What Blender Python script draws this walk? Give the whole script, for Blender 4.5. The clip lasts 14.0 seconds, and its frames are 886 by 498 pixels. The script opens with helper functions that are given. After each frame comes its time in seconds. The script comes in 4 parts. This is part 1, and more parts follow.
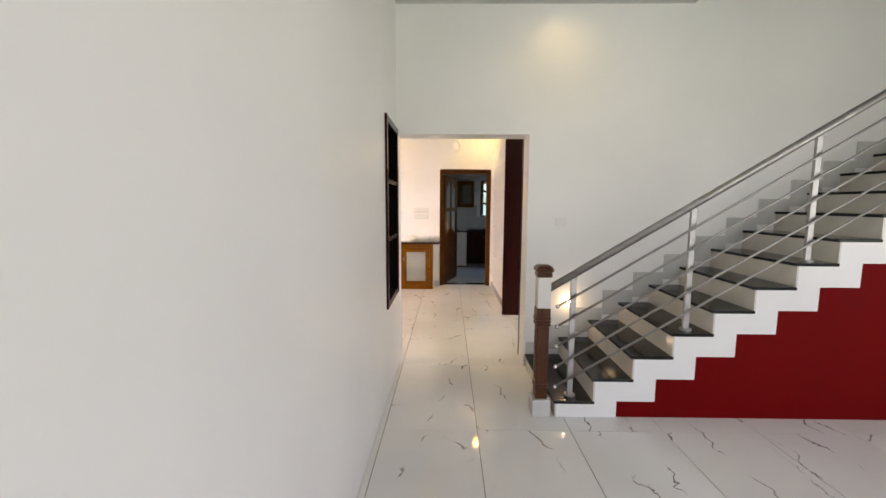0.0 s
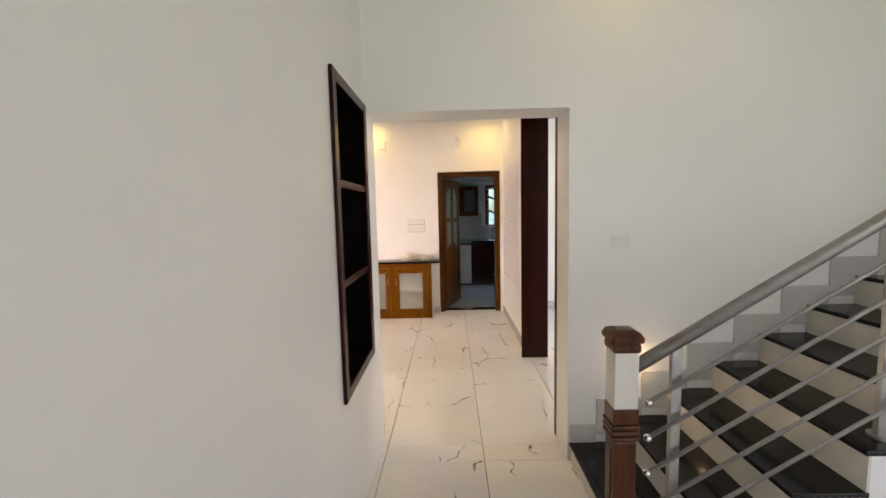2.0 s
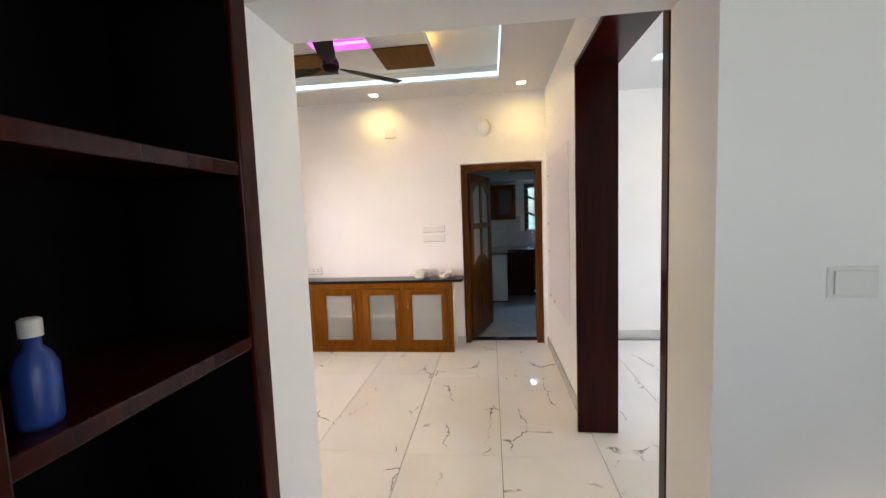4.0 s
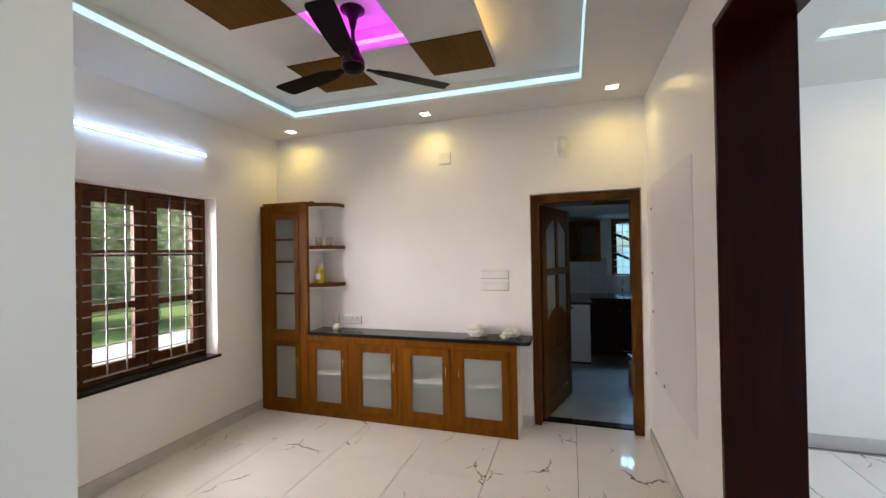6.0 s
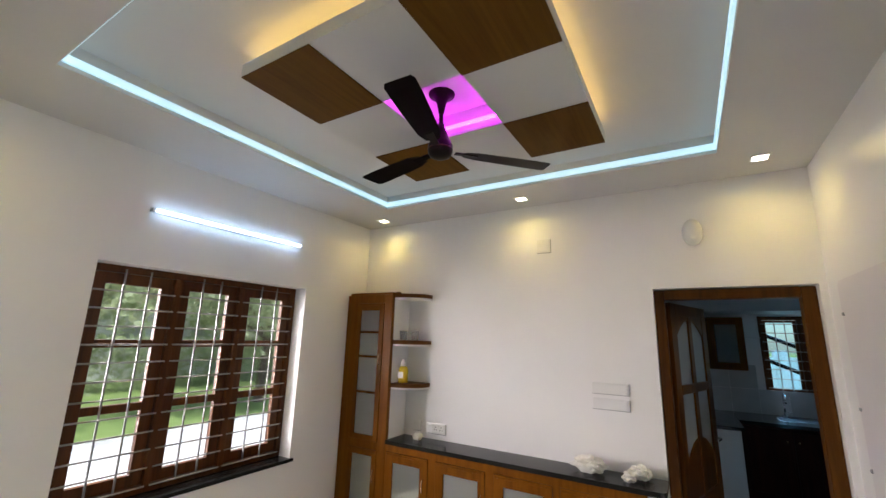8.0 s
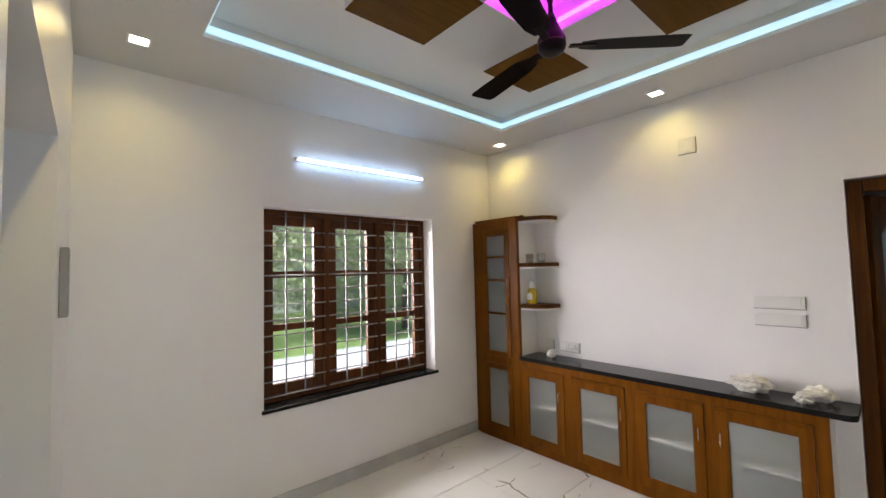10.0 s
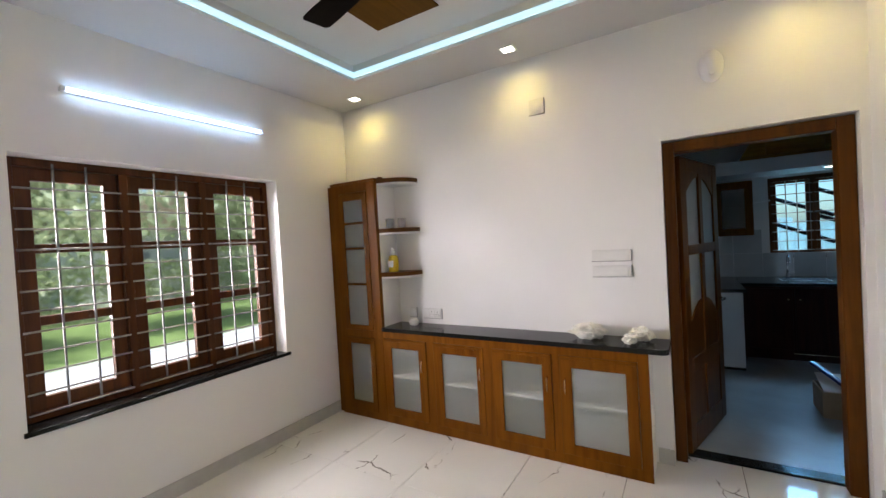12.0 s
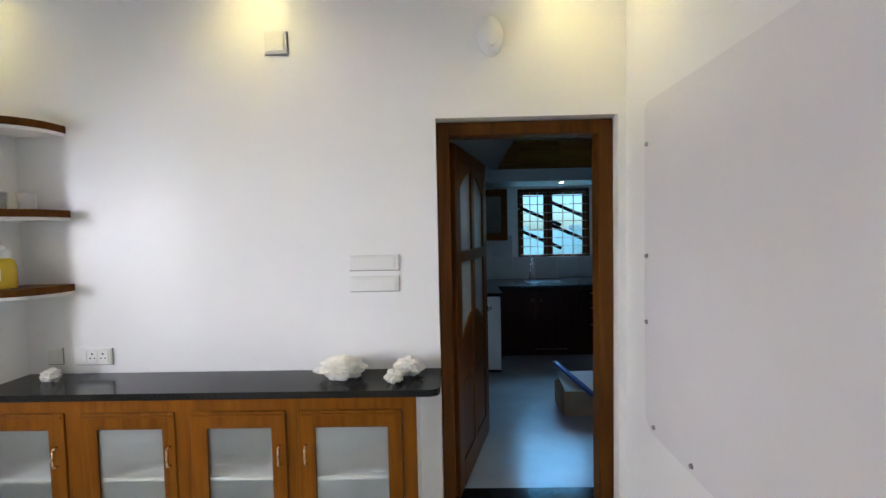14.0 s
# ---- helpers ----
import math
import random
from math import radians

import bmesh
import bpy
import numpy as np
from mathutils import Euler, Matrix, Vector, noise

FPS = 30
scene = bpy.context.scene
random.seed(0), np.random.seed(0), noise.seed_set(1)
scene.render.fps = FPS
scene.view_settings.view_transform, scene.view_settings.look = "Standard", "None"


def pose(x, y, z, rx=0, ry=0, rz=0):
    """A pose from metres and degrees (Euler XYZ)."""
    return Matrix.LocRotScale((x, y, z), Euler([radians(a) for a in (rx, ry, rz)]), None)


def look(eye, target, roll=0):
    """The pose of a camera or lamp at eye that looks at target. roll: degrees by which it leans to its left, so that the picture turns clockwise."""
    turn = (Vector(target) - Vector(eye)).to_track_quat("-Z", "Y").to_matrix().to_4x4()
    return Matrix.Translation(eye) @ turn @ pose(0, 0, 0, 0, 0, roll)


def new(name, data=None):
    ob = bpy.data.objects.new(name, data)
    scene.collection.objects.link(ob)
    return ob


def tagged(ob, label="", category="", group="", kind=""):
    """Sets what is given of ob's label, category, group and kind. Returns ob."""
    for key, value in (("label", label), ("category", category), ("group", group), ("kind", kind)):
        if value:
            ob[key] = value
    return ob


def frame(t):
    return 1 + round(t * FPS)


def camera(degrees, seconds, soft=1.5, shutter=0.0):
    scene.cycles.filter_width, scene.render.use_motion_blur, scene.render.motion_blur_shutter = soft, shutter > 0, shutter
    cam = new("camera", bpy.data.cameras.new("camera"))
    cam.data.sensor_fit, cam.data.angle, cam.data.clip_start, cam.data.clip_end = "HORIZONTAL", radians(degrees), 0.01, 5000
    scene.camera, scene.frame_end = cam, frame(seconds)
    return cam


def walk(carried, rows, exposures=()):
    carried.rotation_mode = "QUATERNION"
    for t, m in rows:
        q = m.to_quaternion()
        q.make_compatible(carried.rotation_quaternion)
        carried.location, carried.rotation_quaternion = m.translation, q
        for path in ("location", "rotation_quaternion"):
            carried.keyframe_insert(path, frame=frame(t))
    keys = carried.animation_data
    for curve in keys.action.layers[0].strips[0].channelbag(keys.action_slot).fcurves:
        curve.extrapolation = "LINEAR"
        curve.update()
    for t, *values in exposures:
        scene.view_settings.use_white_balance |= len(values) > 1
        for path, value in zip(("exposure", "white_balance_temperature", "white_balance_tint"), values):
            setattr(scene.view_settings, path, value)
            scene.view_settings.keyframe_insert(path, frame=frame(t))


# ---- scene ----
cam = camera(95.3, 14.0)
PATH = [
    (0, (0.446, 1.569, 1.499), (0.419, 3.556, 1.274), 0.3),
    (0.5, (0.443, 1.859, 1.53), (0.396, 3.846, 1.303), 0.0),
    (1, (0.395, 2.21, 1.526), (0.364, 4.198, 1.311), -0.8),
    (1.5, (0.384, 2.514, 1.524), (0.365, 4.504, 1.322), -1.2),
    (2, (0.467, 2.843, 1.537), (0.426, 4.834, 1.347), -1.3),
    (2.5, (0.491, 3.155, 1.544), (0.43, 5.145, 1.361), -1.5),
    (5, (0.674, 4.715, 1.523), (0.27, 6.669, 1.392), -1.7),
    (5.5, (0.649, 4.916, 1.57), (0.162, 6.854, 1.485), -1.2),
    (6, (0.621, 5.097, 1.588), (0.022, 7.005, 1.605), -1.0),
    (6.5, (0.632, 5.245, 1.635), (-0.11, 7.095, 1.808), -0.7),
    (7, (0.655, 5.348, 1.685), (-0.192, 7.124, 2.045), 0.5),
    (7.5, (0.585, 5.428, 1.72), (-0.31, 7.159, 2.171), 1.4),
    (8, (0.483, 5.499, 1.721), (-0.526, 7.174, 2.145), 1.5),
    (8.5, (0.46, 5.535, 1.696), (-0.762, 7.084, 2.027), 0.9),
    (9, (0.463, 5.526, 1.689), (-1.003, 6.864, 1.931), 0.4),
    (11.5, (0.506, 5.714, 1.539), (-0.944, 7.09, 1.462), -2.9),
    (12, (0.413, 5.853, 1.538), (-0.628, 7.561, 1.501), -3.3),
    (12.5, (0.397, 6.03, 1.539), (-0.301, 7.904, 1.506), -3.0),
    (13, (0.421, 6.262, 1.527), (-0.025, 8.211, 1.502), -2.1),
    (13.5, (0.383, 6.496, 1.514), (0.138, 8.481, 1.483), -1.7),
    (14, (0.346, 6.747, 1.528), (0.31, 8.745, 1.443), -1.2),
]
EXPOSURES = [(0, 0.82, 6950, 22), (1, 0.7, 7100, 22), (2.5, 0.64, 7050, 22), (5, 0.4, 6050, 16), (5.5, 0.18, 6050, 15), (6.5, 0.15, 6000, 16),
             (7.5, 0.04, 5950, 15), (9, 0.02, 5800, 14), (11.5, 0.13, 5800, 15), (12.5, 0.16, 5800, 15), (13.5, 0.2, 5600, 12), (14, 0.29, 5350, 11)]
walk(cam, [(t, look(eye, target, roll)) for t, eye, target, roll in PATH], EXPOSURES)

# ---- light ----
world = bpy.data.worlds.new("sky")
scene.world = world
world.use_nodes = True
wn = world.node_tree
sky = wn.nodes.new("ShaderNodeTexSky")
sky.sky_type, sky.sun_disc = "NISHITA", False
sky.sun_elevation, sky.sun_rotation = radians(67), radians(37)
wn.nodes["Background"].inputs[1].default_value = 0.15
wn.links.new(sky.outputs[0], wn.nodes["Background"].inputs[0])

sun = new("sun", bpy.data.lights.new("sun", "SUN"))
sun.data.energy, sun.data.angle, sun.data.color = 5.0, radians(3), (1, 0.96, 0.9)
sun.matrix_world = look((3, 4, 12), (0, 0, 0))


LAMPS = 0.72      # strength of all lamps against the daylight outside


def area_lamp(name, eye, target, width, height, watts, colour):
    ob = new(name, bpy.data.lights.new(name, "AREA"))
    ob.data.shape, ob.data.size, ob.data.size_y = "RECTANGLE", width, height
    ob.data.energy, ob.data.color = watts * LAMPS, colour
    ob.matrix_world = look(eye, target)
    return ob


def spot_lamp(eye, watts, colour=(1, 0.72, 0.17), degrees=164):
    ob = new("downlight_beam", bpy.data.lights.new("downlight_beam", "SPOT"))
    ob.data.energy, ob.data.color, ob.data.spot_size = watts * LAMPS, colour, radians(degrees)
    ob.data.spot_blend, ob.data.shadow_soft_size = 1.0, 0.05
    ob.matrix_world = look(eye, (eye[0], eye[1] + 0.001, 0))
    return ob


area_lamp("sky_in_hall_window", (2.6, -1.5, 1.55), (2.6, 4, 1.45), 4.2, 2.4, 45, (0.95, 0.98, 1))
# fill lamp in an added, unseen end opening, to light the side wall
area_lamp("sky_fill_in_hall_end", (5.55, 0.9, 1.65), (0, 1.3, 1.5), 3.4, 1.7, 28, (0.95, 0.98, 1))
# both dining lamps are added out of view; the second brightens the back wall
area_lamp("sky_over_dining_window", (-4.2, 6.8, 3.65), (-0.6, 7.6, 0.7), 4.4, 1.9, 500, (1, 0.89, 0.78))
area_lamp("sky_fill_beside_dining_window", (-6.5, 4.9, 2.0), (-0.4, 8.0, 1.6), 3.0, 2.8, 930, (1, 0.88, 0.8))
# fill for the living room; its end opening is unseen and added
area_lamp("sky_fill_in_living_end", (5.5, 7.2, 1.6), (3.0, 9.0, 1.4), 2.0, 1.6, 72, (0.9, 0.97, 1))
area_lamp("sky_over_kitchen_window", (1.75, 13.3, 2.75), (1.45, 10.2, 0.3), 1.4, 0.8, 250, (0.4, 0.71, 1))
# front spots at x -0.62 and 0.95 are unseen; the last is added fill
DINING_SPOTS = [(-2.1, 8.6, 13), (-0.62, 8.575, 13), (0.96, 8.5, 15), (-2.07, 5.72, 10), (-0.62, 5.72, 34), (0.95, 5.72, 14)]
LIVING_SPOTS = [(3.0, 8.5, 12), (4.6, 8.5, 12)]
HALL_SPOTS = [(1.4, 4.85, 4)]
for sx, sy, watts in DINING_SPOTS + LIVING_SPOTS:
    spot_lamp((sx, sy, 2.84), watts)
for sx, sy, watts in HALL_SPOTS:
    spot_lamp((sx, sy, 3.155), watts)
step_glow = new("step_light_beam", bpy.data.lights.new("step_light_beam", "POINT"))
step_glow.data.energy, step_glow.data.color, step_glow.data.shadow_soft_size = 0.55, (1, 0.72, 0.36), 0.02
step_glow.location = (1.54, 5.13, 0.625)


# ---- materials ----
def shader(name):
    m = bpy.data.materials.new(name)
    m.use_nodes = True
    return m, m.node_tree, m.node_tree.nodes["Principled BSDF"]


def node(nt, kind, **inputs):
    n = nt.nodes.new(kind)
    for key, value in inputs.items():
        n.inputs[key.replace("_", " ")].default_value = value
    return n


def ramp(nt, fac, stops):
    r = nt.nodes.new("ShaderNodeValToRGB")
    while len(r.color_ramp.elements) < len(stops):
        r.color_ramp.elements.new(0.5)
    for e, (p, c) in zip(r.color_ramp.elements, stops):
        e.position, e.color = p, (c[0], c[1], c[2], 1)
    nt.links.new(fac, r.inputs[0])
    return r.outputs[0]


def coords(nt, scale=(1, 1, 1), kind="Object", spread=False):
    c = nt.nodes.new("ShaderNodeTexCoord")
    m = nt.nodes.new("ShaderNodeMapping")
    m.inputs["Scale"].default_value = scale
    nt.links.new(c.outputs[kind], m.inputs[0])
    if spread:
        info = nt.nodes.new("ShaderNodeObjectInfo")
        mul = nt.nodes.new("ShaderNodeVectorMath")
        mul.operation = "MULTIPLY"
        mul.inputs[1].default_value = (37, 61, 23)
        nt.links.new(info.outputs["Random"], mul.inputs[0])
        nt.links.new(mul.outputs[0], m.inputs["Location"])
    return m.outputs[0]


def bump(nt, b, height, strength=0.1, distance=0.01):
    n = nt.nodes.new("ShaderNodeBump")
    n.inputs["Strength"].default_value, n.inputs["Distance"].default_value = strength, distance
    nt.links.new(height, n.inputs["Height"])
    nt.links.new(n.outputs[0], b.inputs["Normal"])


def mottled(name, a, b, size=4.0, fine=60.0, rough=0.5, metal=0.0, relief=0.05, detail=4.0, coat=0.0, gloss=0.5):
    """A surface of two near colours in clouds, with fine relief."""
    m, nt, s = shader(name)
    v = coords(nt)
    n1 = node(nt, "ShaderNodeTexNoise", Scale=size, Detail=detail)
    n2 = node(nt, "ShaderNodeTexNoise", Scale=fine, Detail=3.0)
    nt.links.new(v, n1.inputs["Vector"])
    nt.links.new(v, n2.inputs["Vector"])
    nt.links.new(ramp(nt, n1.outputs["Fac"], [(0.3, a), (0.7, b)]), s.inputs["Base Color"])
    r = nt.nodes.new("ShaderNodeMapRange")
    r.inputs["To Min"].default_value, r.inputs["To Max"].default_value = rough * 0.85, min(1, rough * 1.15)
    nt.links.new(n1.outputs["Fac"], r.inputs["Value"])
    nt.links.new(r.outputs[0], s.inputs["Roughness"])
    s.inputs["Metallic"].default_value = metal
    s.inputs["Coat Weight"].default_value = coat
    s.inputs["Coat Roughness"].default_value = 0.1
    s.inputs["Specular IOR Level"].default_value = gloss
    bump(nt, s, n2.outputs["Fac"], relief, 0.004)
    return m


def wood(name, dark, light, grain_axis=2, rough=0.4, coat=0.03, pitch=9.0, gloss=0.25):
    """Varnished timber with long grain along one axis."""
    m, nt, s = shader(name)
    scale = [pitch, pitch, pitch]
    scale[grain_axis] = pitch * 0.06
    v = coords(nt, scale, spread=True)
    n1 = node(nt, "ShaderNodeTexNoise", Scale=1.6, Detail=6.0, Distortion=1.2)
    n2 = node(nt, "ShaderNodeTexNoise", Scale=9.0, Detail=4.0)
    nt.links.new(v, n1.inputs["Vector"])
    nt.links.new(v, n2.inputs["Vector"])
    mix = nt.nodes.new("ShaderNodeMath")
    mix.operation = "MULTIPLY_ADD"
    mix.inputs[1].default_value = 0.35
    nt.links.new(n2.outputs["Fac"], mix.inputs[0])
    nt.links.new(n1.outputs["Fac"], mix.inputs[2])
    nt.links.new(ramp(nt, mix.outputs[0], [(0.45, dark), (0.85, light)]), s.inputs["Base Color"])
    s.inputs["Roughness"].default_value = rough
    s.inputs["Coat Weight"].default_value = coat
    s.inputs["Coat Roughness"].default_value = 0.12
    s.inputs["Specular IOR Level"].default_value = gloss
    bump(nt, s, mix.outputs[0], 0.08, 0.003)
    return m


def glowing(name, colour, strength):
    m, nt, s = shader(name)
    s.inputs["Base Color"].default_value = (0.8, 0.8, 0.8, 1)
    s.inputs["Emission Color"].default_value = (*colour, 1)
    s.inputs["Emission Strength"].default_value = strength * LAMPS
    return m


def marble(name):
    """Glazed white floor tile with sparse branching grey-brown veins."""
    m, nt, s = shader(name)
    v = coords(nt, (1, 1, 1), spread=True)
    warp = node(nt, "ShaderNodeTexNoise", Scale=4.5, Detail=5.0, Roughness=0.6)
    nt.links.new(v, warp.inputs["Vector"])
    mixv = nt.nodes.new("ShaderNodeMix")
    mixv.data_type = "VECTOR"
    mixv.inputs["Factor"].default_value = 0.2
    nt.links.new(v, mixv.inputs["A"])
    nt.links.new(warp.outputs["Color"], mixv.inputs["B"])
    stretch = nt.nodes.new("ShaderNodeMapping")
    stretch.inputs["Rotation"].default_value = (0, 0, radians(28))
    stretch.inputs["Scale"].default_value = (3.4, 1.5, 1.0)
    nt.links.new(mixv.outputs["Result"], stretch.inputs[0])
    cells = node(nt, "ShaderNodeTexVoronoi", Scale=1.0)
    cells.voronoi_dimensions = "2D"
    cells.feature = "DISTANCE_TO_EDGE"
    nt.links.new(stretch.outputs[0], cells.inputs["Vector"])
    gate = node(nt, "ShaderNodeTexNoise", Scale=3.2, Detail=2.0)
    nt.links.new(v, gate.inputs["Vector"])
    thin = nt.nodes.new("ShaderNodeMapRange")
    thin.interpolation_type = "SMOOTHSTEP"
    thin.inputs["From Min"].default_value, thin.inputs["From Max"].default_value = 0.0, 0.019
    thin.inputs["To Min"].default_value, thin.inputs["To Max"].default_value = 1.0, 0.0
    nt.links.new(cells.outputs["Distance"], thin.inputs["Value"])
    keep = nt.nodes.new("ShaderNodeMapRange")
    keep.interpolation_type = "SMOOTHSTEP"
    keep.inputs["From Min"].default_value, keep.inputs["From Max"].default_value = 0.51, 0.62
    nt.links.new(gate.outputs["Fac"], keep.inputs["Value"])
    vein = nt.nodes.new("ShaderNodeMath")
    vein.operation = "MULTIPLY"
    nt.links.new(thin.outputs[0], vein.inputs[0])
    nt.links.new(keep.outputs[0], vein.inputs[1])
    cloud = node(nt, "ShaderNodeTexNoise", Scale=1.4, Detail=4.0)
    nt.links.new(v, cloud.inputs["Vector"])
    base = ramp(nt, cloud.outputs["Fac"], [(0.3, (0.72, 0.715, 0.7)), (0.7, (0.81, 0.805, 0.79))])
    mixc = nt.nodes.new("ShaderNodeMix")
    mixc.data_type = "RGBA"
    nt.links.new(vein.outputs[0], mixc.inputs["Factor"])
    nt.links.new(base, mixc.inputs["A"])
    mixc.inputs["B"].default_value = (0.11, 0.092, 0.075, 1)
    nt.links.new(mixc.outputs["Result"], s.inputs["Base Color"])
    s.inputs["Roughness"].default_value = 0.05
    s.inputs["IOR"].default_value = 1.5
    return m


def frosted(name, colour, rough, alpha=1.0):
    m, nt, s = shader(name)
    v = coords(nt)
    n = node(nt, "ShaderNodeTexNoise", Scale=220.0, Detail=2.0)
    nt.links.new(v, n.inputs["Vector"])
    s.inputs["Base Color"].default_value = (*colour, 1)
    s.inputs["Roughness"].default_value = rough
    s.inputs["Transmission Weight"].default_value = alpha
    s.inputs["IOR"].default_value = 1.15
    bump(nt, s, n.outputs["Fac"], 0.08, 0.002)
    return m


PAINT = mottled("white_wall_paint", (0.82, 0.815, 0.805), (0.86, 0.855, 0.845), 1.5, 90, 0.34, relief=0.04)
# white paint with the ceiling's dimmer light darkened into its colour
CEIL = mottled("dimmed_ceiling_paint", (0.62, 0.62, 0.615), (0.67, 0.67, 0.665), 1.2, 80, 0.6, relief=0.03)
MARBLE = marble("marble_tile")
GROUT = mottled("dark_grout", (0.16, 0.15, 0.14), (0.24, 0.22, 0.2), 8, 90, 0.8)
SKIRT = mottled("grey_marble_skirting", (0.5, 0.5, 0.49), (0.62, 0.62, 0.6), 5, 60, 0.15)
GRANITE = mottled("black_granite", (0.006, 0.006, 0.006), (0.018, 0.018, 0.018), 90, 260, 0.1, gloss=0.22)
TEAK = wood("teak", (0.112, 0.036, 0.001), (0.185, 0.064, 0.003), gloss=0.08, coat=0.01)
TEAK_H = wood("teak_across", (0.112, 0.036, 0.001), (0.185, 0.064, 0.003), grain_axis=0, gloss=0.08, coat=0.01)
FRAMEWOOD = wood("brown_door_wood", (0.056, 0.019, 0.0013), (0.108, 0.037, 0.003), gloss=0.12)
LEAFWOOD = wood("door_leaf_wood", (0.058, 0.019, 0.0012), (0.115, 0.041, 0.003), gloss=0.12)
WINWOOD = wood("window_wood", (0.045, 0.013, 0.002), (0.105, 0.032, 0.004), gloss=0.2)
MAHOGANY = wood("dark_mahogany", (0.014, 0.0014, 0.001), (0.034, 0.0036, 0.0028), rough=0.18, coat=0.0, gloss=0.15)
NEWELWOOD = wood("newel_wood", (0.035, 0.01, 0.003), (0.1, 0.03, 0.008), rough=0.3)
KITCHENWOOD = wood("kitchen_cupboard_wood", (0.022, 0.004, 0.003), (0.05, 0.01, 0.006), coat=0.0, gloss=0.1)
LOFTWOOD = wood("golden_loft_wood", (0.2, 0.1, 0.008), (0.34, 0.19, 0.02), grain_axis=0, gloss=0.15)
VENEER = wood("ceiling_veneer", (0.1, 0.045, 0.004), (0.14, 0.064, 0.007), grain_axis=1, rough=0.6, coat=0.0, pitch=14, gloss=0.08)
DARKBACK = mottled("black_lining_and_hollows", (0.002, 0.0015, 0.0015), (0.005, 0.004, 0.0035), 6, 60, 0.7, gloss=0.08)
RED = mottled("red_wall_paint", (0.15, 0.0006, 0.0006), (0.18, 0.001, 0.001), 2, 90, 0.6, gloss=0.08)
STEEL = mottled("brushed_steel", (0.34, 0.335, 0.325), (0.43, 0.42, 0.41), 30, 200, 0.4, metal=1.0, relief=0.0)
BRIGHT = mottled("bright_steel", (0.7, 0.7, 0.7), (0.8, 0.8, 0.8), 30, 200, 0.15, metal=1.0)
BRASS = mottled("pale_gold_handle", (0.7, 0.5, 0.3), (0.8, 0.6, 0.4), 30, 200, 0.25, metal=1.0)
BARWHITE = mottled("painted_bar", (0.3, 0.28, 0.25), (0.38, 0.36, 0.33), 20, 100, 0.4)
# darker copy of the bar paint: shade in the colour against lamp glare
BARDIM = mottled("dimmed_bar_paint", (0.17, 0.175, 0.165), (0.23, 0.235, 0.225), 20, 100, 0.45)
PLASTIC = mottled("white_plastic", (0.74, 0.74, 0.72), (0.8, 0.8, 0.78), 6, 100, 0.3)
GREYPLASTIC = mottled("grey_plastic", (0.25, 0.25, 0.26), (0.32, 0.32, 0.33), 6, 100, 0.35)
BAG = mottled("thin_white_plastic_bag", (0.7, 0.68, 0.62), (0.82, 0.8, 0.75), 9, 50, 0.4, relief=0.25)
YELLOW = mottled("yellow_soap", (0.55, 0.4, 0.02), (0.7, 0.52, 0.03), 10, 60, 0.25)
BLUE = mottled("blue_plastic", (0.02, 0.05, 0.25), (0.03, 0.08, 0.35), 10, 60, 0.3)
FANBROWN = mottled("dark_brown_fan_enamel", (0.005, 0.0025, 0.0025), (0.01, 0.005, 0.004), 8, 90, 0.42, gloss=0.12)
CREAMPAINT = mottled("cream_newel_panel", (0.62, 0.6, 0.55), (0.7, 0.68, 0.63), 6, 90, 0.25)
RISER = mottled("pale_riser_tile", (0.62, 0.59, 0.53), (0.72, 0.69, 0.62), 6, 90, 0.07)
BOARD = mottled("pale_lilac_wall_board", (0.74, 0.715, 0.728), (0.79, 0.765, 0.778), 1.6, 40, 0.3)
KFLOOR = mottled("kitchen_grey_tile", (0.3, 0.31, 0.31), (0.37, 0.38, 0.38), 3, 80, 0.2)
# the lobby walls' shade is put into this even grey
LOBBY_SHADE = mottled("shade_grey_lobby", (0.2, 0.2, 0.21), (0.27, 0.27, 0.28), 3, 80, 0.35)
KTILE = mottled("kitchen_wall_tile", (0.5, 0.52, 0.52), (0.58, 0.6, 0.6), 4, 80, 0.2)
CARDBOARD = mottled("cardboard", (0.3, 0.22, 0.14), (0.4, 0.3, 0.2), 6, 70, 0.8)
FROST = frosted("frosted_cabinet_glass", (0.88, 0.9, 0.87), 0.3, 0.9)
INNER = mottled("grey_cabinet_lining", (0.46, 0.48, 0.47), (0.54, 0.56, 0.54), 3, 70, 0.5)
CLEARGLASS = mottled("thin_clear_glass", (0.75, 0.7, 0.7), (0.82, 0.78, 0.78), 6, 80, 0.05)
CLEARGLASS.node_tree.nodes["Principled BSDF"].inputs["Alpha"].default_value = 0.3
DOORGLASS = frosted("door_glass", (0.75, 0.83, 0.85), 0.25, 0.6)
KPANE = frosted("tinted_kitchen_glass", (0.55, 0.85, 0.95), 0.0, 1.0)
PANE = frosted("window_glass", (0.98, 1, 0.99), 0.0, 1.0)
LED_CYAN = glowing("cyan_led", (0.52, 0.92, 1.0), 1.1)
LED_TUBE = glowing("tube_led", (0.55, 0.78, 1.0), 13)
LED_WARM = glowing("warm_led", (1.0, 0.62, 0.16), 10)
LED_PURPLE = glowing("purple_led", (1.0, 0.04, 1.0), 13)
LENS = glowing("downlight_lens", (1.0, 0.9, 0.62), 14)
LAWN = mottled("lawn", (0.15, 0.23, 0.05), (0.24, 0.33, 0.09), 1.5, 40, 0.9, relief=0.6)
PAVE = mottled("pale_concrete", (0.62, 0.61, 0.58), (0.72, 0.71, 0.68), 2, 60, 0.8)
BARK = mottled("bark", (0.06, 0.045, 0.03), (0.13, 0.1, 0.07), 12, 60, 0.9, relief=0.6)


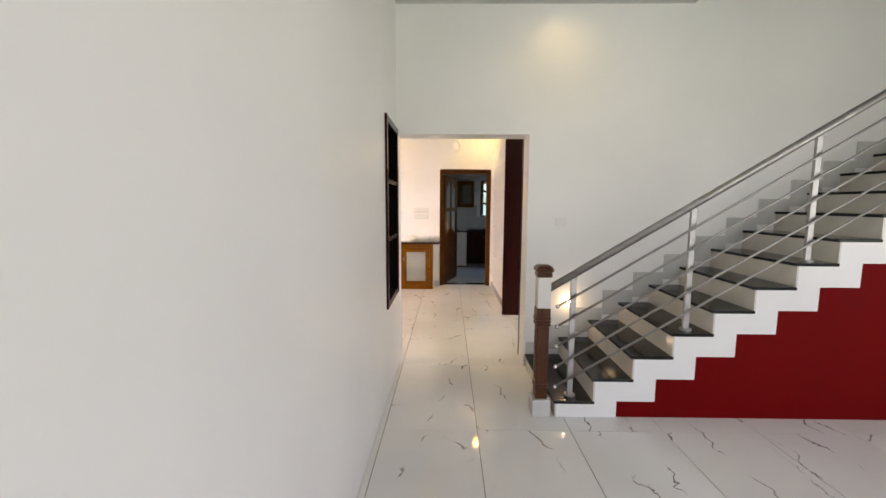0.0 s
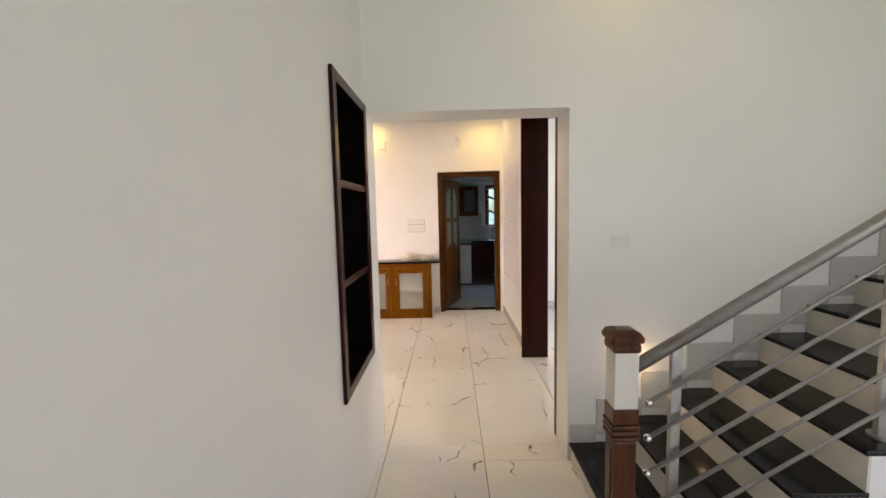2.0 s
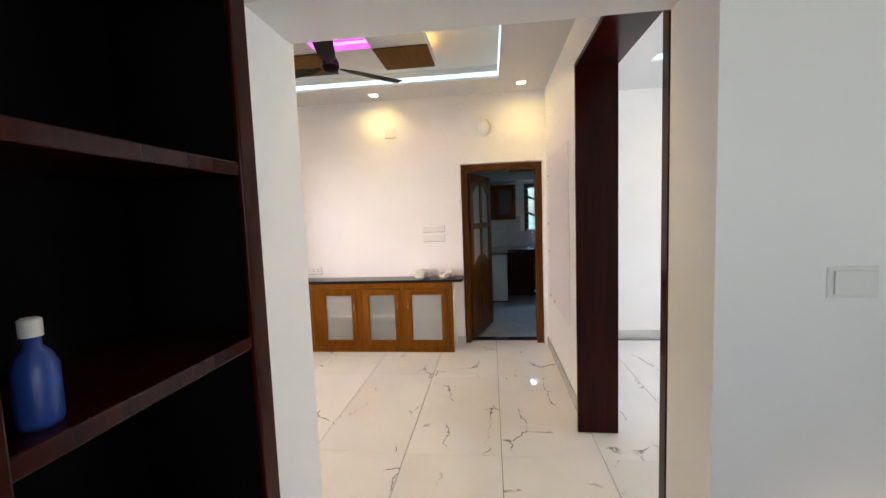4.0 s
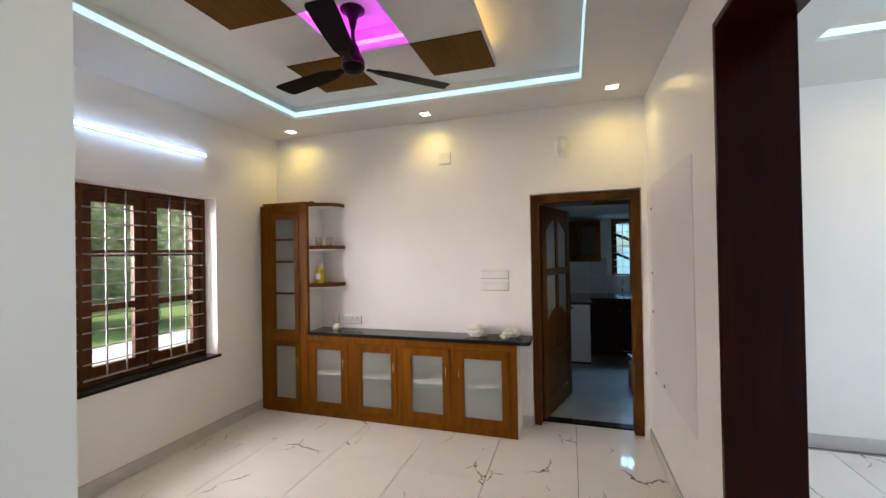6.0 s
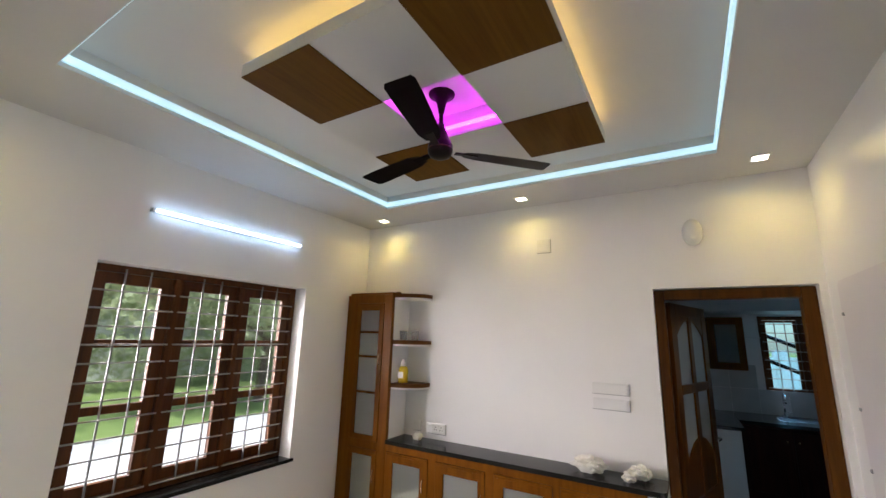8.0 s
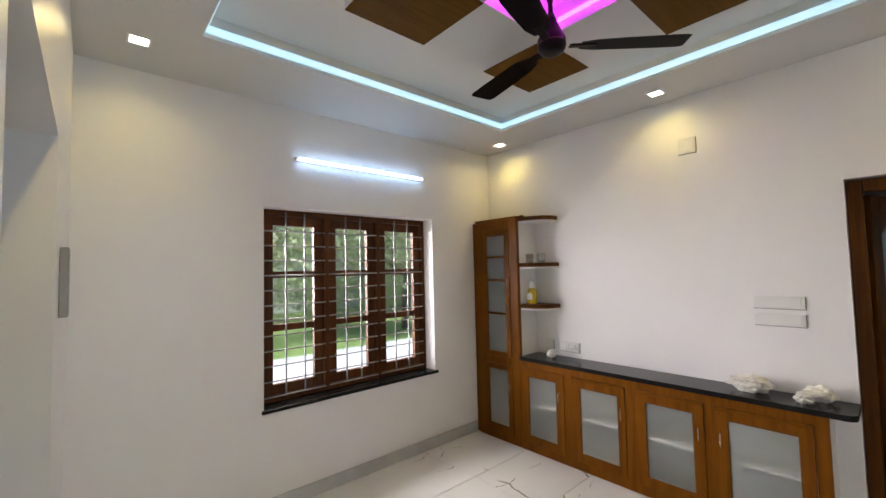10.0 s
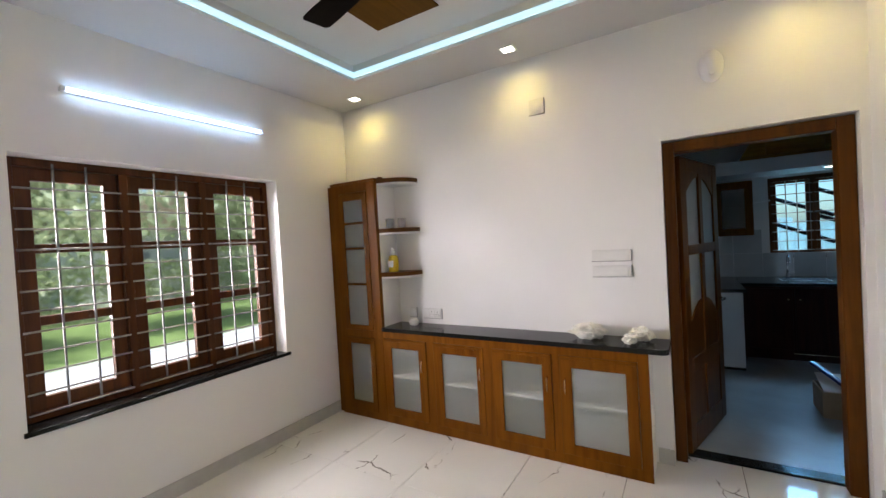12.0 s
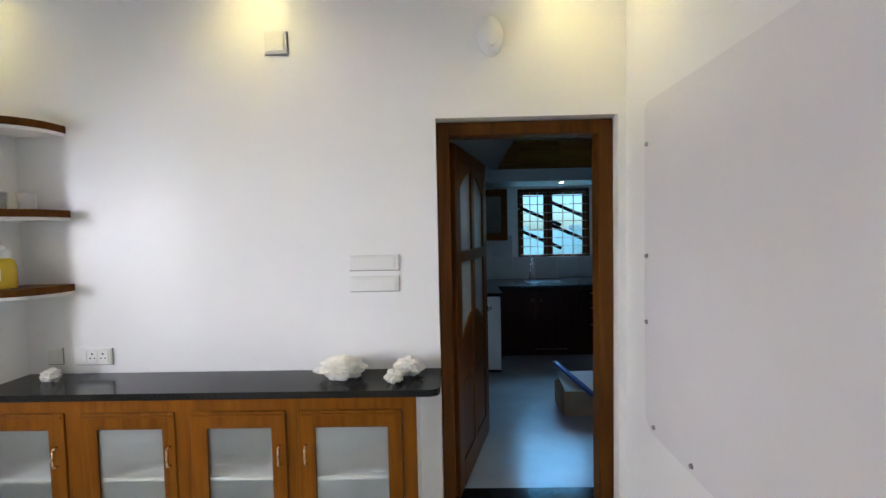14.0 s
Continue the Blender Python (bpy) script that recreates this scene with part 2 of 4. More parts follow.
def foliage(name, dark, light):
    m, nt, s = shader(name)
    g = nt.nodes.new("ShaderNodeNewGeometry")
    nt.links.new(ramp(nt, g.outputs["Random Per Island"], [(0.0, dark), (1.0, light)]), s.inputs["Base Color"])
    s.inputs["Roughness"].default_value = 0.6
    s.inputs["Transmission Weight"].default_value = 0.0
    return m


LEAF = foliage("leaves", (0.18, 0.24, 0.09), (0.42, 0.47, 0.25))


# ---- building blocks ----
def box(bm, x0, x1, y0, y1, z0, z1, bevel=0.0, m=None):
    made = bmesh.ops.create_cube(bm, size=1.0)["verts"]
    for v in made:
        v.co = Vector((x0 + (v.co.x + 0.5) * (x1 - x0), y0 + (v.co.y + 0.5) * (y1 - y0), z0 + (v.co.z + 0.5) * (z1 - z0)))
    if bevel:
        edges = list({e for v in made for e in v.link_edges})
        made = bmesh.ops.bevel(bm, geom=edges, offset=bevel, segments=2, affect="EDGES", profile=0.5)["verts"]
    if m is not None:
        bmesh.ops.transform(bm, matrix=m, verts=list(made))
    return made


def tube(bm, a, b, r0, r1=None, sides=12, caps=True):
    a, b = Vector(a), Vector(b)
    m = Matrix.Translation((a + b) / 2) @ (b - a).to_track_quat("Z", "Y").to_matrix().to_4x4()
    bmesh.ops.create_cone(bm, cap_ends=caps, segments=sides, radius1=r0, radius2=r0 if r1 is None else r1, depth=(b - a).length, matrix=m)


def lathe(bm, profile, at=(0, 0, 0), sides=24):
    """A turned solid from (radius, height) pairs."""
    rings = []
    for r, z in profile:
        rings.append([bm.verts.new((at[0] + r * math.cos(2 * math.pi * i / sides), at[1] + r * math.sin(2 * math.pi * i / sides), at[2] + z)) for i in range(sides)])
    for lo, hi in zip(rings, rings[1:]):
        for i in range(sides):
            bm.faces.new((lo[i], lo[(i + 1) % sides], hi[(i + 1) % sides], hi[i]))
    bm.faces.new(list(reversed(rings[0])))
    bm.faces.new(rings[-1])


def prism(bm, outline, axis, lo, hi):
    """An outline of (a, b) pairs pushed along an axis (0: a, b are y, z; 1: x, z; 2: x, y)."""
    def place(a, b, c):
        return {0: (c, a, b), 1: (a, c, b), 2: (a, b, c)}[axis]
    low = [bm.verts.new(place(a, b, lo)) for a, b in outline]
    high = [bm.verts.new(place(a, b, hi)) for a, b in outline]
    n = len(outline)
    for i in range(n):
        bm.faces.new((low[i], low[(i + 1) % n], high[(i + 1) % n], high[i]))
    bm.faces.new(list(reversed(low)))
    bm.faces.new(high)
    bmesh.ops.recalc_face_normals(bm, faces=bm.faces)


def ring(bm, axis, outer, inner, lo, hi):
    """A flat frame with one opening, in one piece. axis 1: outlines in x, z, depth along y; axis 0: in y, z, depth along x."""
    def place(a, b, c):
        return (a, c, b) if axis == 1 else (c, a, b)
    loops = []
    for c in (lo, hi):
        for a0, a1, b0, b1 in (outer, inner):
            loops.append([bm.verts.new(place(a, b, c)) for a, b in ((a0, b0), (a1, b0), (a1, b1), (a0, b1))])
    o0, i0, o1, i1 = loops
    for k in range(4):
        n = (k + 1) % 4
        for f in ((o0[k], o0[n], i0[n], i0[k]), (o1[n], o1[k], i1[k], i1[n]), (o0[n], o0[k], o1[k], o1[n]), (i0[k], i0[n], i1[n], i1[k])):
            bm.faces.new(f)
    bmesh.ops.recalc_face_normals(bm, faces=bm.faces)
    bmesh.ops.bevel(bm, geom=list(bm.edges), offset=0.002, segments=1, affect="EDGES")


def mesh_of(bm, name, material, smooth=False):
    me = bpy.data.meshes.new(name)
    bm.to_mesh(me)
    bm.free()
    me.materials.append(material)
    if smooth:
        me.polygons.foreach_set("use_smooth", [True] * len(me.polygons))
    return me


def part(name, bm, material, parent, label="", smooth=False):
    ob = new(name, mesh_of(bm, name, material, smooth))
    ob.parent = parent
    return tagged(ob, label)


def block(name, material, parent, x0, x1, y0, y1, z0, z1, bevel=0.003, label=""):
    bm = bmesh.new()
    box(bm, x0, x1, y0, y1, z0, z1, bevel)
    return part(name, bm, material, parent, label)


def thing(name, label, category, group="", at=(0, 0, 0)):
    ob = new(name)
    ob.location = at
    ob.empty_display_size = 0.1
    return tagged(ob, label, category, group)


def setting(name, material, boxes, label="", category="", bevel=0.0):
    bm = bmesh.new()
    for b in boxes:
        box(bm, *b, bevel)
    ob = new(name, mesh_of(bm, name, material))
    return tagged(ob, label, category, kind="structure")


# ---- plan ----
WL, WR, FRONT, BACK, CEILING = -2.46, 1.24, 5.46, 8.81, 2.862      # dining room
HX, HBACK, HFRONT, HTOP = 5.6, 5.195, -1.6, 3.175                     # stair hall
TOP = 3.3

setting("floor_slab", GROUT, [(-2.9, 5.9, -1.9, 9.06, -0.2, -0.012)], "dark grout bed under the marble floor tiles", "floor")
HL, NY0, NY1, NZ0, NZ1 = -0.015, 4.525, 5.17, 0.709, 2.13           # hall side wall and its niche
setting("wall_hall_side", PAINT, [(-0.45, HL, HFRONT, NY0, -0.1, TOP), (-0.15, HL, NY1, FRONT + 0.008, -0.1, TOP), (-0.45, HL, NY0, NY1, -0.1, NZ0), (-0.45, HL, NY0, NY1, NZ1, TOP)],
        "plain white painted wall with a shelf niche", "wall")
setting("wall_hall_back", PAINT, [(1.15, HX, HBACK, 5.452, -0.1, 5.6), (HL, 1.15, HBACK, 5.45, 2.10, 5.6)], "white painted wall behind the stairs", "wall")
setting("wall_hall_end", PAINT, [(HX, HX + 0.25, HFRONT, -0.9, -0.1, 5.6), (HX, HX + 0.25, 2.7, HBACK, -0.1, 5.6), (HX, HX + 0.25, -0.9, 2.7, -0.1, 0.75), (HX, HX + 0.25, -0.9, 2.7, 2.55, 5.6)], "white painted end wall", "wall")
setting("wall_hall_front", PAINT, [(-0.45, 0.6, HFRONT - 0.25, HFRONT, -0.1, TOP), (4.7, HX + 0.25, HFRONT - 0.25, HFRONT, -0.1, TOP), (0.6, 4.7, HFRONT - 0.25, HFRONT, 2.75, TOP),
        (0.6, 4.7, HFRONT - 0.25, HFRONT, -0.1, 0.35)], "white painted wall with a wide window", "wall")
setting("wall_dining_front", PAINT, [(WL - 0.25, -1.32, HBACK, FRONT, -0.1, TOP), (-1.32, -0.15, HBACK, FRONT, 2.1, TOP)],
        "white painted wall with a plain opening", "wall")
setting("wall_dining_window", PAINT, [(WL - 0.25, WL, FRONT, 6.461, -0.1, TOP), (WL - 0.25, WL, 7.998, BACK, -0.1, TOP), (WL - 0.25, WL, 6.461, 7.998, -0.1, 0.68), (WL - 0.25, WL, 6.461, 7.998, 2.113, TOP)],
        "white painted outer wall with a window opening", "wall")
setting("wall_dining_back", PAINT, [(WL - 0.25, 0.283, BACK, 9.06, -0.1, TOP), (0.283, 1.2, BACK, 9.06, 2.1, TOP), (1.2, 1.46, BACK, 9.06, -0.1, TOP)], "white painted wall behind the sideboard", "wall")
setting("wall_dining_side", PAINT, [(WR, 1.43, 6.935, BACK, -0.1, TOP), (WR, 1.43, 5.452, 6.935, 2.46, TOP)], "glossy white painted wall beside the kitchen door", "wall")
setting("wall_lobby", LOBBY_SHADE, [(-2.6, -2.35, 3.4, HBACK, -0.1, TOP), (-2.35, -0.45, 3.15, 3.4, -0.1, TOP), (-2.35, -0.15, 3.4, HBACK, 2.6, 2.7)], "plain lobby walls, shade put into their grey colour", "wall")
setting("wall_living_back", PAINT, [(1.46, HX + 0.25, 9.05, 9.3, -0.1, TOP)], "white painted living room wall", "wall")
setting("wall_living_end", PAINT, [(HX, HX + 0.25, 5.40, 6.2, -0.1, TOP), (HX, HX + 0.25, 8.2, 9.05, -0.1, TOP), (HX, HX + 0.25, 6.2, 8.2, -0.1, 0.8), (HX, HX + 0.25, 6.2, 8.2, 2.4, TOP)],
        "white painted living room end wall", "wall")


def tray_ceiling(name, x0, x1, y0, y1, tx0, tx1, ty0, ty1, label):
    """A dropped border round a raised field."""
    up = 2.985
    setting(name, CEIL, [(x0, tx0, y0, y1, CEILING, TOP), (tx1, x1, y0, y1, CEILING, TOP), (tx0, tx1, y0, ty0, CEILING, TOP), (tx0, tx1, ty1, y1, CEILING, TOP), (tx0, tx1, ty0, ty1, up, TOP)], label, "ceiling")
    strip = thing("cove_light_strip", "cyan-white LED strip along the ceiling recess", "light strip")
    for a, b, c, d in ((tx0, tx0 + 0.012, ty0, ty1), (tx1 - 0.012, tx1, ty0, ty1), (tx0 + 0.012, tx1 - 0.012, ty0, ty0 + 0.012), (tx0 + 0.012, tx1 - 0.012, ty1 - 0.012, ty1)):
        block("led_run", LED_CYAN, strip, a, b, c, d, 2.886, 2.924, 0.0)


tray_ceiling("ceiling_dining", WL, WR, FRONT, BACK, -1.83, 0.727, 5.964, 8.31, "white gypsum ceiling with a raised tray")
tray_ceiling("ceiling_living", 1.43, HX, 5.40, 9.05, 2.1, 5.0, 6.1, 8.2, "white gypsum ceiling with a raised tray")
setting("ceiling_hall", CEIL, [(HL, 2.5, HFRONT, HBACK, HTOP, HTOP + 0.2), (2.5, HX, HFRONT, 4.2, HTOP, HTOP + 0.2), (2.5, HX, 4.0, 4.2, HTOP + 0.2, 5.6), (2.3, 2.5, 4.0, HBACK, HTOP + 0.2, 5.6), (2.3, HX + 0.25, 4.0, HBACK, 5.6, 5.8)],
        "white ceiling open above the stairs", "ceiling")

# skirting
bm = bmesh.new()
for b in ((WL, WL + 0.012, FRONT, BACK - 0.27, 0, 0.1), (WR - 0.012, WR, 6.96, BACK, 0, 0.1), (0.19, 0.28, BACK - 0.012, BACK, 0, 0.1),
          (WL + 0.012, -1.32, FRONT, FRONT + 0.012, 0, 0.1), (-0.15, HL, FRONT + 0.008, FRONT + 0.018, 0, 0.1), (1.46, HX, 9.038, 9.05, 0, 0.1),
          (1.15, 1.165, HBACK - 0.012, HBACK, 0, 0.1)):
    box(bm, *b, 0.002)
tagged(new("baseboard", mesh_of(bm, "baseboard", SKIRT)), "grey-white marble skirting along the walls", "skirting", kind="structure")


# ---- stairs ----
RUN, RISE, X1, Z1, SIDE = 0.2655, 0.1655, 1.205, 0.118, 4.287
STEPS = 16
stairs = thing("staircase", "white staircase with black granite treads and red painted side", "staircase")
bm = bmesh.new()
outline = [(X1 + 0.1, 0.0)]
for k in range(STEPS):
    outline += [(X1 + 0.012 + RUN * k, Z1 - 0.03 + RISE * k if k else 0.0), (X1 + 0.012 + RUN * k, Z1 - 0.022 + RISE * k), (X1 + 0.012 + RUN * (k + 1), Z1 - 0.022 + RISE * k)]
outline = [outline[1]] + outline[2:]
end_x = X1 + 0.012 + RUN * STEPS
outline += [(end_x, Z1 + RISE * STEPS - 0.5)]
for k in reversed(range(STEPS - 2)):
    outline += [(1.637 + RUN * (k + 1), Z1 + RISE * k), (1.637 + RUN * k, Z1 + RISE * k)]
outline += [(1.637, 0.0)]
prism(bm, outline, 1, SIDE + 0.006, SIDE + 0.12)
part("stepped_stringer", bm, PAINT, stairs, "white stepped edge band")
bm = bmesh.new()
side_line = [(HX - 0.002, -0.01), (1.637, -0.01)]
for k in range(STEPS - 2):
    side_line += [(1.637 + RUN * k, Z1 + RISE * k), (1.637 + RUN * (k + 1) if k < STEPS - 3 else HX - 0.002, Z1 + RISE * k)]
prism(bm, side_line, 1, SIDE + 0.012, SIDE + 0.1)
part("side_wall", bm, RED, stairs, "deep red painted wall under the stairs")
bm = bmesh.new()
for k in range(STEPS):
    box(bm, X1 + 0.02 + RUN * k, X1 + 0.02 + RUN * (k + 1), SIDE + 0.12, HBACK, 0 if k < 2 else Z1 + RISE * (k - 2), Z1 - 0.022 + RISE * k)
part("body", bm, PAINT, stairs)
tread_bm = bmesh.new()
box(tread_bm, -0.012, RUN + 0.012, 0, HBACK - SIDE, -0.022, 0, 0.005)
tread_me = mesh_of(tread_bm, "tread", GRANITE)
riser_bm = bmesh.new()
box(riser_bm, 0, 0.012, 0.004, HBACK - SIDE, -RISE, -0.022, 0.001)
riser_me = mesh_of(riser_bm, "riser", RISER)
skirt_bm = bmesh.new()
box(skirt_bm, -0.15, RUN - 0.15, HBACK - SIDE - 0.012, HBACK - SIDE, -RISE + 0.05, 0.11, 0.002)
skirt_me = mesh_of(skirt_bm, "step_skirting", SKIRT)
for k in range(STEPS):
    for nm, me in (("tread", tread_me), ("riser", riser_me), ("step_skirting", skirt_me)):
        if nm == "step_skirting" and k == 0:
            continue
        ob = new(nm, me)
        ob.parent = stairs
        ob.location = (X1 + RUN * k, SIDE, Z1 + RISE * k)
block("landing_slab", GRANITE, stairs, 1.158, X1 - 0.0125, SIDE + 0.14, HBACK, Z1 - 0.022, Z1 - 0.0005, 0.004)
block("landing_plinth", RISER, stairs, 1.17, X1 + 0.012, SIDE + 0.15, HBACK - 0.001, 0, Z1 - 0.023, 0.002)
block("step_skirting", SKIRT, stairs, 1.166, X1 + RUN - 0.15, HBACK - 0.012, HBACK, 0.0, Z1 + 0.11, 0.002)
block("first_step_plinth", SKIRT, stairs, 1.23, 1.637, SIDE + 0.012, SIDE + 0.1, 0, 0.096)

rail = thing("stair_railing", "brushed steel railing with five thin bars up the stairs", "railing")
SL = 0.612
RY = 4.38


def slope(x, z):
    return z + SL * (x - 1.2)


bm = bmesh.new()
xa, xb = 1.16, 5.0
tube(bm, (xa, RY, slope(xa, 0.93)), (xb, RY, slope(xb, 0.93)), 0.026, sides=16)
part("handrail", bm, STEEL, rail, "thick steel handrail", True)
for i, z in enumerate((0.775, 0.63, 0.485, 0.335, 0.185)):
    bm = bmesh.new()
    x0 = 1.215
    tube(bm, (x0, RY - 0.03, slope(x0, z)), (xb, RY - 0.03, slope(xb, z)), 0.0085, sides=10)
    bar = part("rail_bar", bm, STEEL, rail, smooth=True)
    bm = bmesh.new()
    bmesh.ops.create_uvsphere(bm, u_segments=14, v_segments=10, radius=0.015, matrix=Matrix.Translation((x0, RY - 0.03, slope(x0, z))))
    part("ball_end", bm, BRIGHT, bar, smooth=True)
for x in (1.33, 2.13, 2.93, 3.725, 4.52):
    k = int((x - X1) / RUN)
    base = Z1 + RISE * k
    bm = bmesh.new()
    box(bm, x - 0.02, x + 0.02, RY - 0.012, RY + 0.012, base, slope(x, 0.915), 0.003)
    post = part("rail_post", bm, STEEL, rail)
    bm = bmesh.new()
    tube(bm, (x, RY, base), (x, RY, base + 0.012), 0.04, sides=20)
    part("base_plate", bm, STEEL, post, smooth=False)

newel = thing("newel_post", "square dark wood newel post with cream panel and moulded cap", "newel post", at=(1.108, 4.345, 0))
bm = bmesh.new()
box(bm, -0.075, 0.075, -0.075, 0.075, 0, 0.125, 0.008)
part("base", bm, SKIRT, newel, "pale marble foot")
bm = bmesh.new()
box(bm, -0.05, 0.05, -0.05, 0.05, 0.125, 0.65, 0.006)
box(bm, -0.047, 0.047, -0.047, 0.047, 0.645, 0.725)
part("shaft", bm, NEWELWOOD, newel)
block("collar", NEWELWOOD, newel, -0.055, 0.055, -0.055, 0.055, 0.72, 0.78, 0.004)
for z in (0.655, 0.678, 0.70):
    block("moulding", NEWELWOOD, newel, -0.06, 0.06, -0.06, 0.06, z, z + 0.017, 0.005)
for z in (0.2, 0.222):
    block("moulding", NEWELWOOD, newel, -0.056, 0.056, -0.056, 0.056, z, z + 0.015, 0.005)
for sx in (-1, 1):
    bm = bmesh.new()
    box(bm, sx * 0.0525 - 0.003, sx * 0.0525 + 0.003, -0.026, 0.026, 0.27, 0.62, 0.003)
    part("raised_panel", bm, NEWELWOOD, newel)
bm = bmesh.new()
box(bm, -0.052, 0.052, -0.052, 0.052, 0.78, 1.0, 0.004)
part("cream_block", bm, CREAMPAINT, newel, "cream painted block")
bm = bmesh.new()
box(bm, -0.06, 0.06, -0.06, 0.06, 1.0, 1.028, 0.008)
box(bm, -0.069, 0.069, -0.069, 0.069, 1.035, 1.062, 0.009)
lathe(bm, [(0.087, 1.062), (0.078, 1.073), (0.05, 1.08), (0.02, 1.082)], sides=4)
for v in bm.verts:
    if v.co.z > 1.0619 and abs(abs(v.co.x) - abs(v.co.y)) > 0.01:
        v.co.xy = Matrix.Rotation(radians(45), 2) @ v.co.xy
box(bm, -0.055, 0.055, -0.055, 0.055, 0.998, 1.064)
part("cap", bm, NEWELWOOD, newel, "dark moulded wooden cap")

newel.scale = (0.86, 0.86, 1)

lamp = thing("step_light", "small warm wall light beside the stairs", "wall light", at=(1.54, HBACK, 0.622))
bm = bmesh.new()
tube(bm, (0, 0, 0), (0, -0.012, 0), 0.025, sides=20)
part("rim", bm, BRIGHT, lamp)
bm = bmesh.new()
tube(bm, (0, -0.012, 0), (0, -0.018, 0), 0.015, sides=16)
part("lens", bm, LENS, lamp)


def plate(name, label, category, at, width, height, ways, normal="y", group="", sockets=0):
    """A wall plate with rocker switches or sockets; it faces -y, or +y, or -x."""
    p = thing(name, label, category, group, at)
    turn = {"y": 0, "+y": 180, "-x": 90}[normal]
    p.rotation_euler = (0, 0, radians(turn))
    bm = bmesh.new()
    box(bm, -width / 2, width / 2, -0.012, 0, -height / 2, height / 2, 0.003)
    part("frame", bm, PLASTIC, p)
    step = (width - 0.02) / ways
    for i in range(ways):
        x = -width / 2 + 0.01 + step * (i + 0.5)
        bm = bmesh.new()
        box(bm, x - step * 0.46, x + step * 0.46, -0.017, -0.012, -height * 0.38, height * 0.38, 0.002)
        part("rocker", bm, PLASTIC, p)
    # flat near-black dots stand for the dark inside of the pin holes
    for i in range(sockets):
        cx = width / 2 - 0.01 - step * (i + 0.5)
        for dx, dz, hole in ((0, 0.015, 0.005), (-0.011, -0.007, 0.0038), (0.011, -0.007, 0.0038)):
            bm = bmesh.new()
            tube(bm, (cx + dx, -0.0168, dz), (cx + dx, -0.0178, dz), hole, sides=10)
            part("socket_hole", bm, DARKBACK, p)
    # grey strips below and beside the plate draw its dark gap and shadow
    bm = bmesh.new()
    box(bm, -width / 2 - 0.003, width / 2 + 0.003, -0.004, -0.0005, -height / 2 - 0.005, -height / 2 + 0.001)
    box(bm, width / 2 - 0.001, width / 2 + 0.004, -0.004, -0.0005, -height / 2, height / 2)
    part("shadow_edge", bm, GREYPLASTIC, p)
    return p


plate("light_switch", "white switch plate on the hall wall", "light switch", (1.45, HBACK + 0.009, 1.34), 0.11, 0.075, 1)

# wall niche
niche = thing("wall_niche_shelf", "dark mahogany shelf niche with three black compartments", "wall niche")
y0, y1, z0, z1 = NY0, NY1, NZ0, NZ1
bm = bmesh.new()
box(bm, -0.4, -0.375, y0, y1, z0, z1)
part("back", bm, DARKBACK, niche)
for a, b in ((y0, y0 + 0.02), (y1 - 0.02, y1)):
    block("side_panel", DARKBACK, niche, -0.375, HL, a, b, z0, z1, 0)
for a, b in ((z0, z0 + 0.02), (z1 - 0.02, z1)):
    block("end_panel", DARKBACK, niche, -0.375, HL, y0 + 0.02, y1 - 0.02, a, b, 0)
for a, b in ((y0 - 0.006, y0 + 0.05), (y1 - 0.06, y1 + 0.006)):
    block("stile", MAHOGANY, niche, HL, 0.002, a, b, z0 - 0.006, z1 + 0.006, 0.004)
for a, b in ((z0 - 0.006, z0 + 0.045), (z1 - 0.045, z1 + 0.006)):
    block("cross_rail", MAHOGANY, niche, HL, 0.001, y0 + 0.05, y1 - 0.06, a, b, 0.004)
for z in (1.645, 1.205):
    block("shelf", MAHOGANY, niche, -0.37, -0.004, y0 + 0.02, y1 - 0.02, z, z + 0.035, 0.004)
bottle = thing("small_bottle", "small blue plastic bottle on the niche shelf", "bottle", at=(-0.06, 4.66, 1.24))
bm = bmesh.new()
lathe(bm, [(0.024, 0), (0.028, 0.01), (0.028, 0.09), (0.02, 0.11), (0.011, 0.12), (0.011, 0.135)])
part("body", bm, BLUE, bottle, smooth=True)
bm = bmesh.new()
lathe(bm, [(0.014, 0.135), (0.014, 0.16), (0.01, 0.163)])
part("cap", bm, PLASTIC, bottle)

# ---- doorway to the living room ----
door2 = thing("door_lining", "polished dark mahogany lining of a wide doorway", "doorway")
block("jamb", MAHOGANY, door2, 1.176, 1.444, 6.915, 6.945, 0, 2.475, 0.004)
block("jamb", MAHOGANY, door2, 1.147, 1.444, 5.454, 5.505, 0, 2.475, 0.004)
block("head", MAHOGANY, door2, 1.176, 1.444, 5.505, 6.915, 2.445, 2.475, 0.004)
block("architrave", MAHOGANY, door2, 1.226, 1.238, 6.945, 6.965, 0, 2.475, 0.002)

# ---- dining: sideboard ----
FY = 8.545


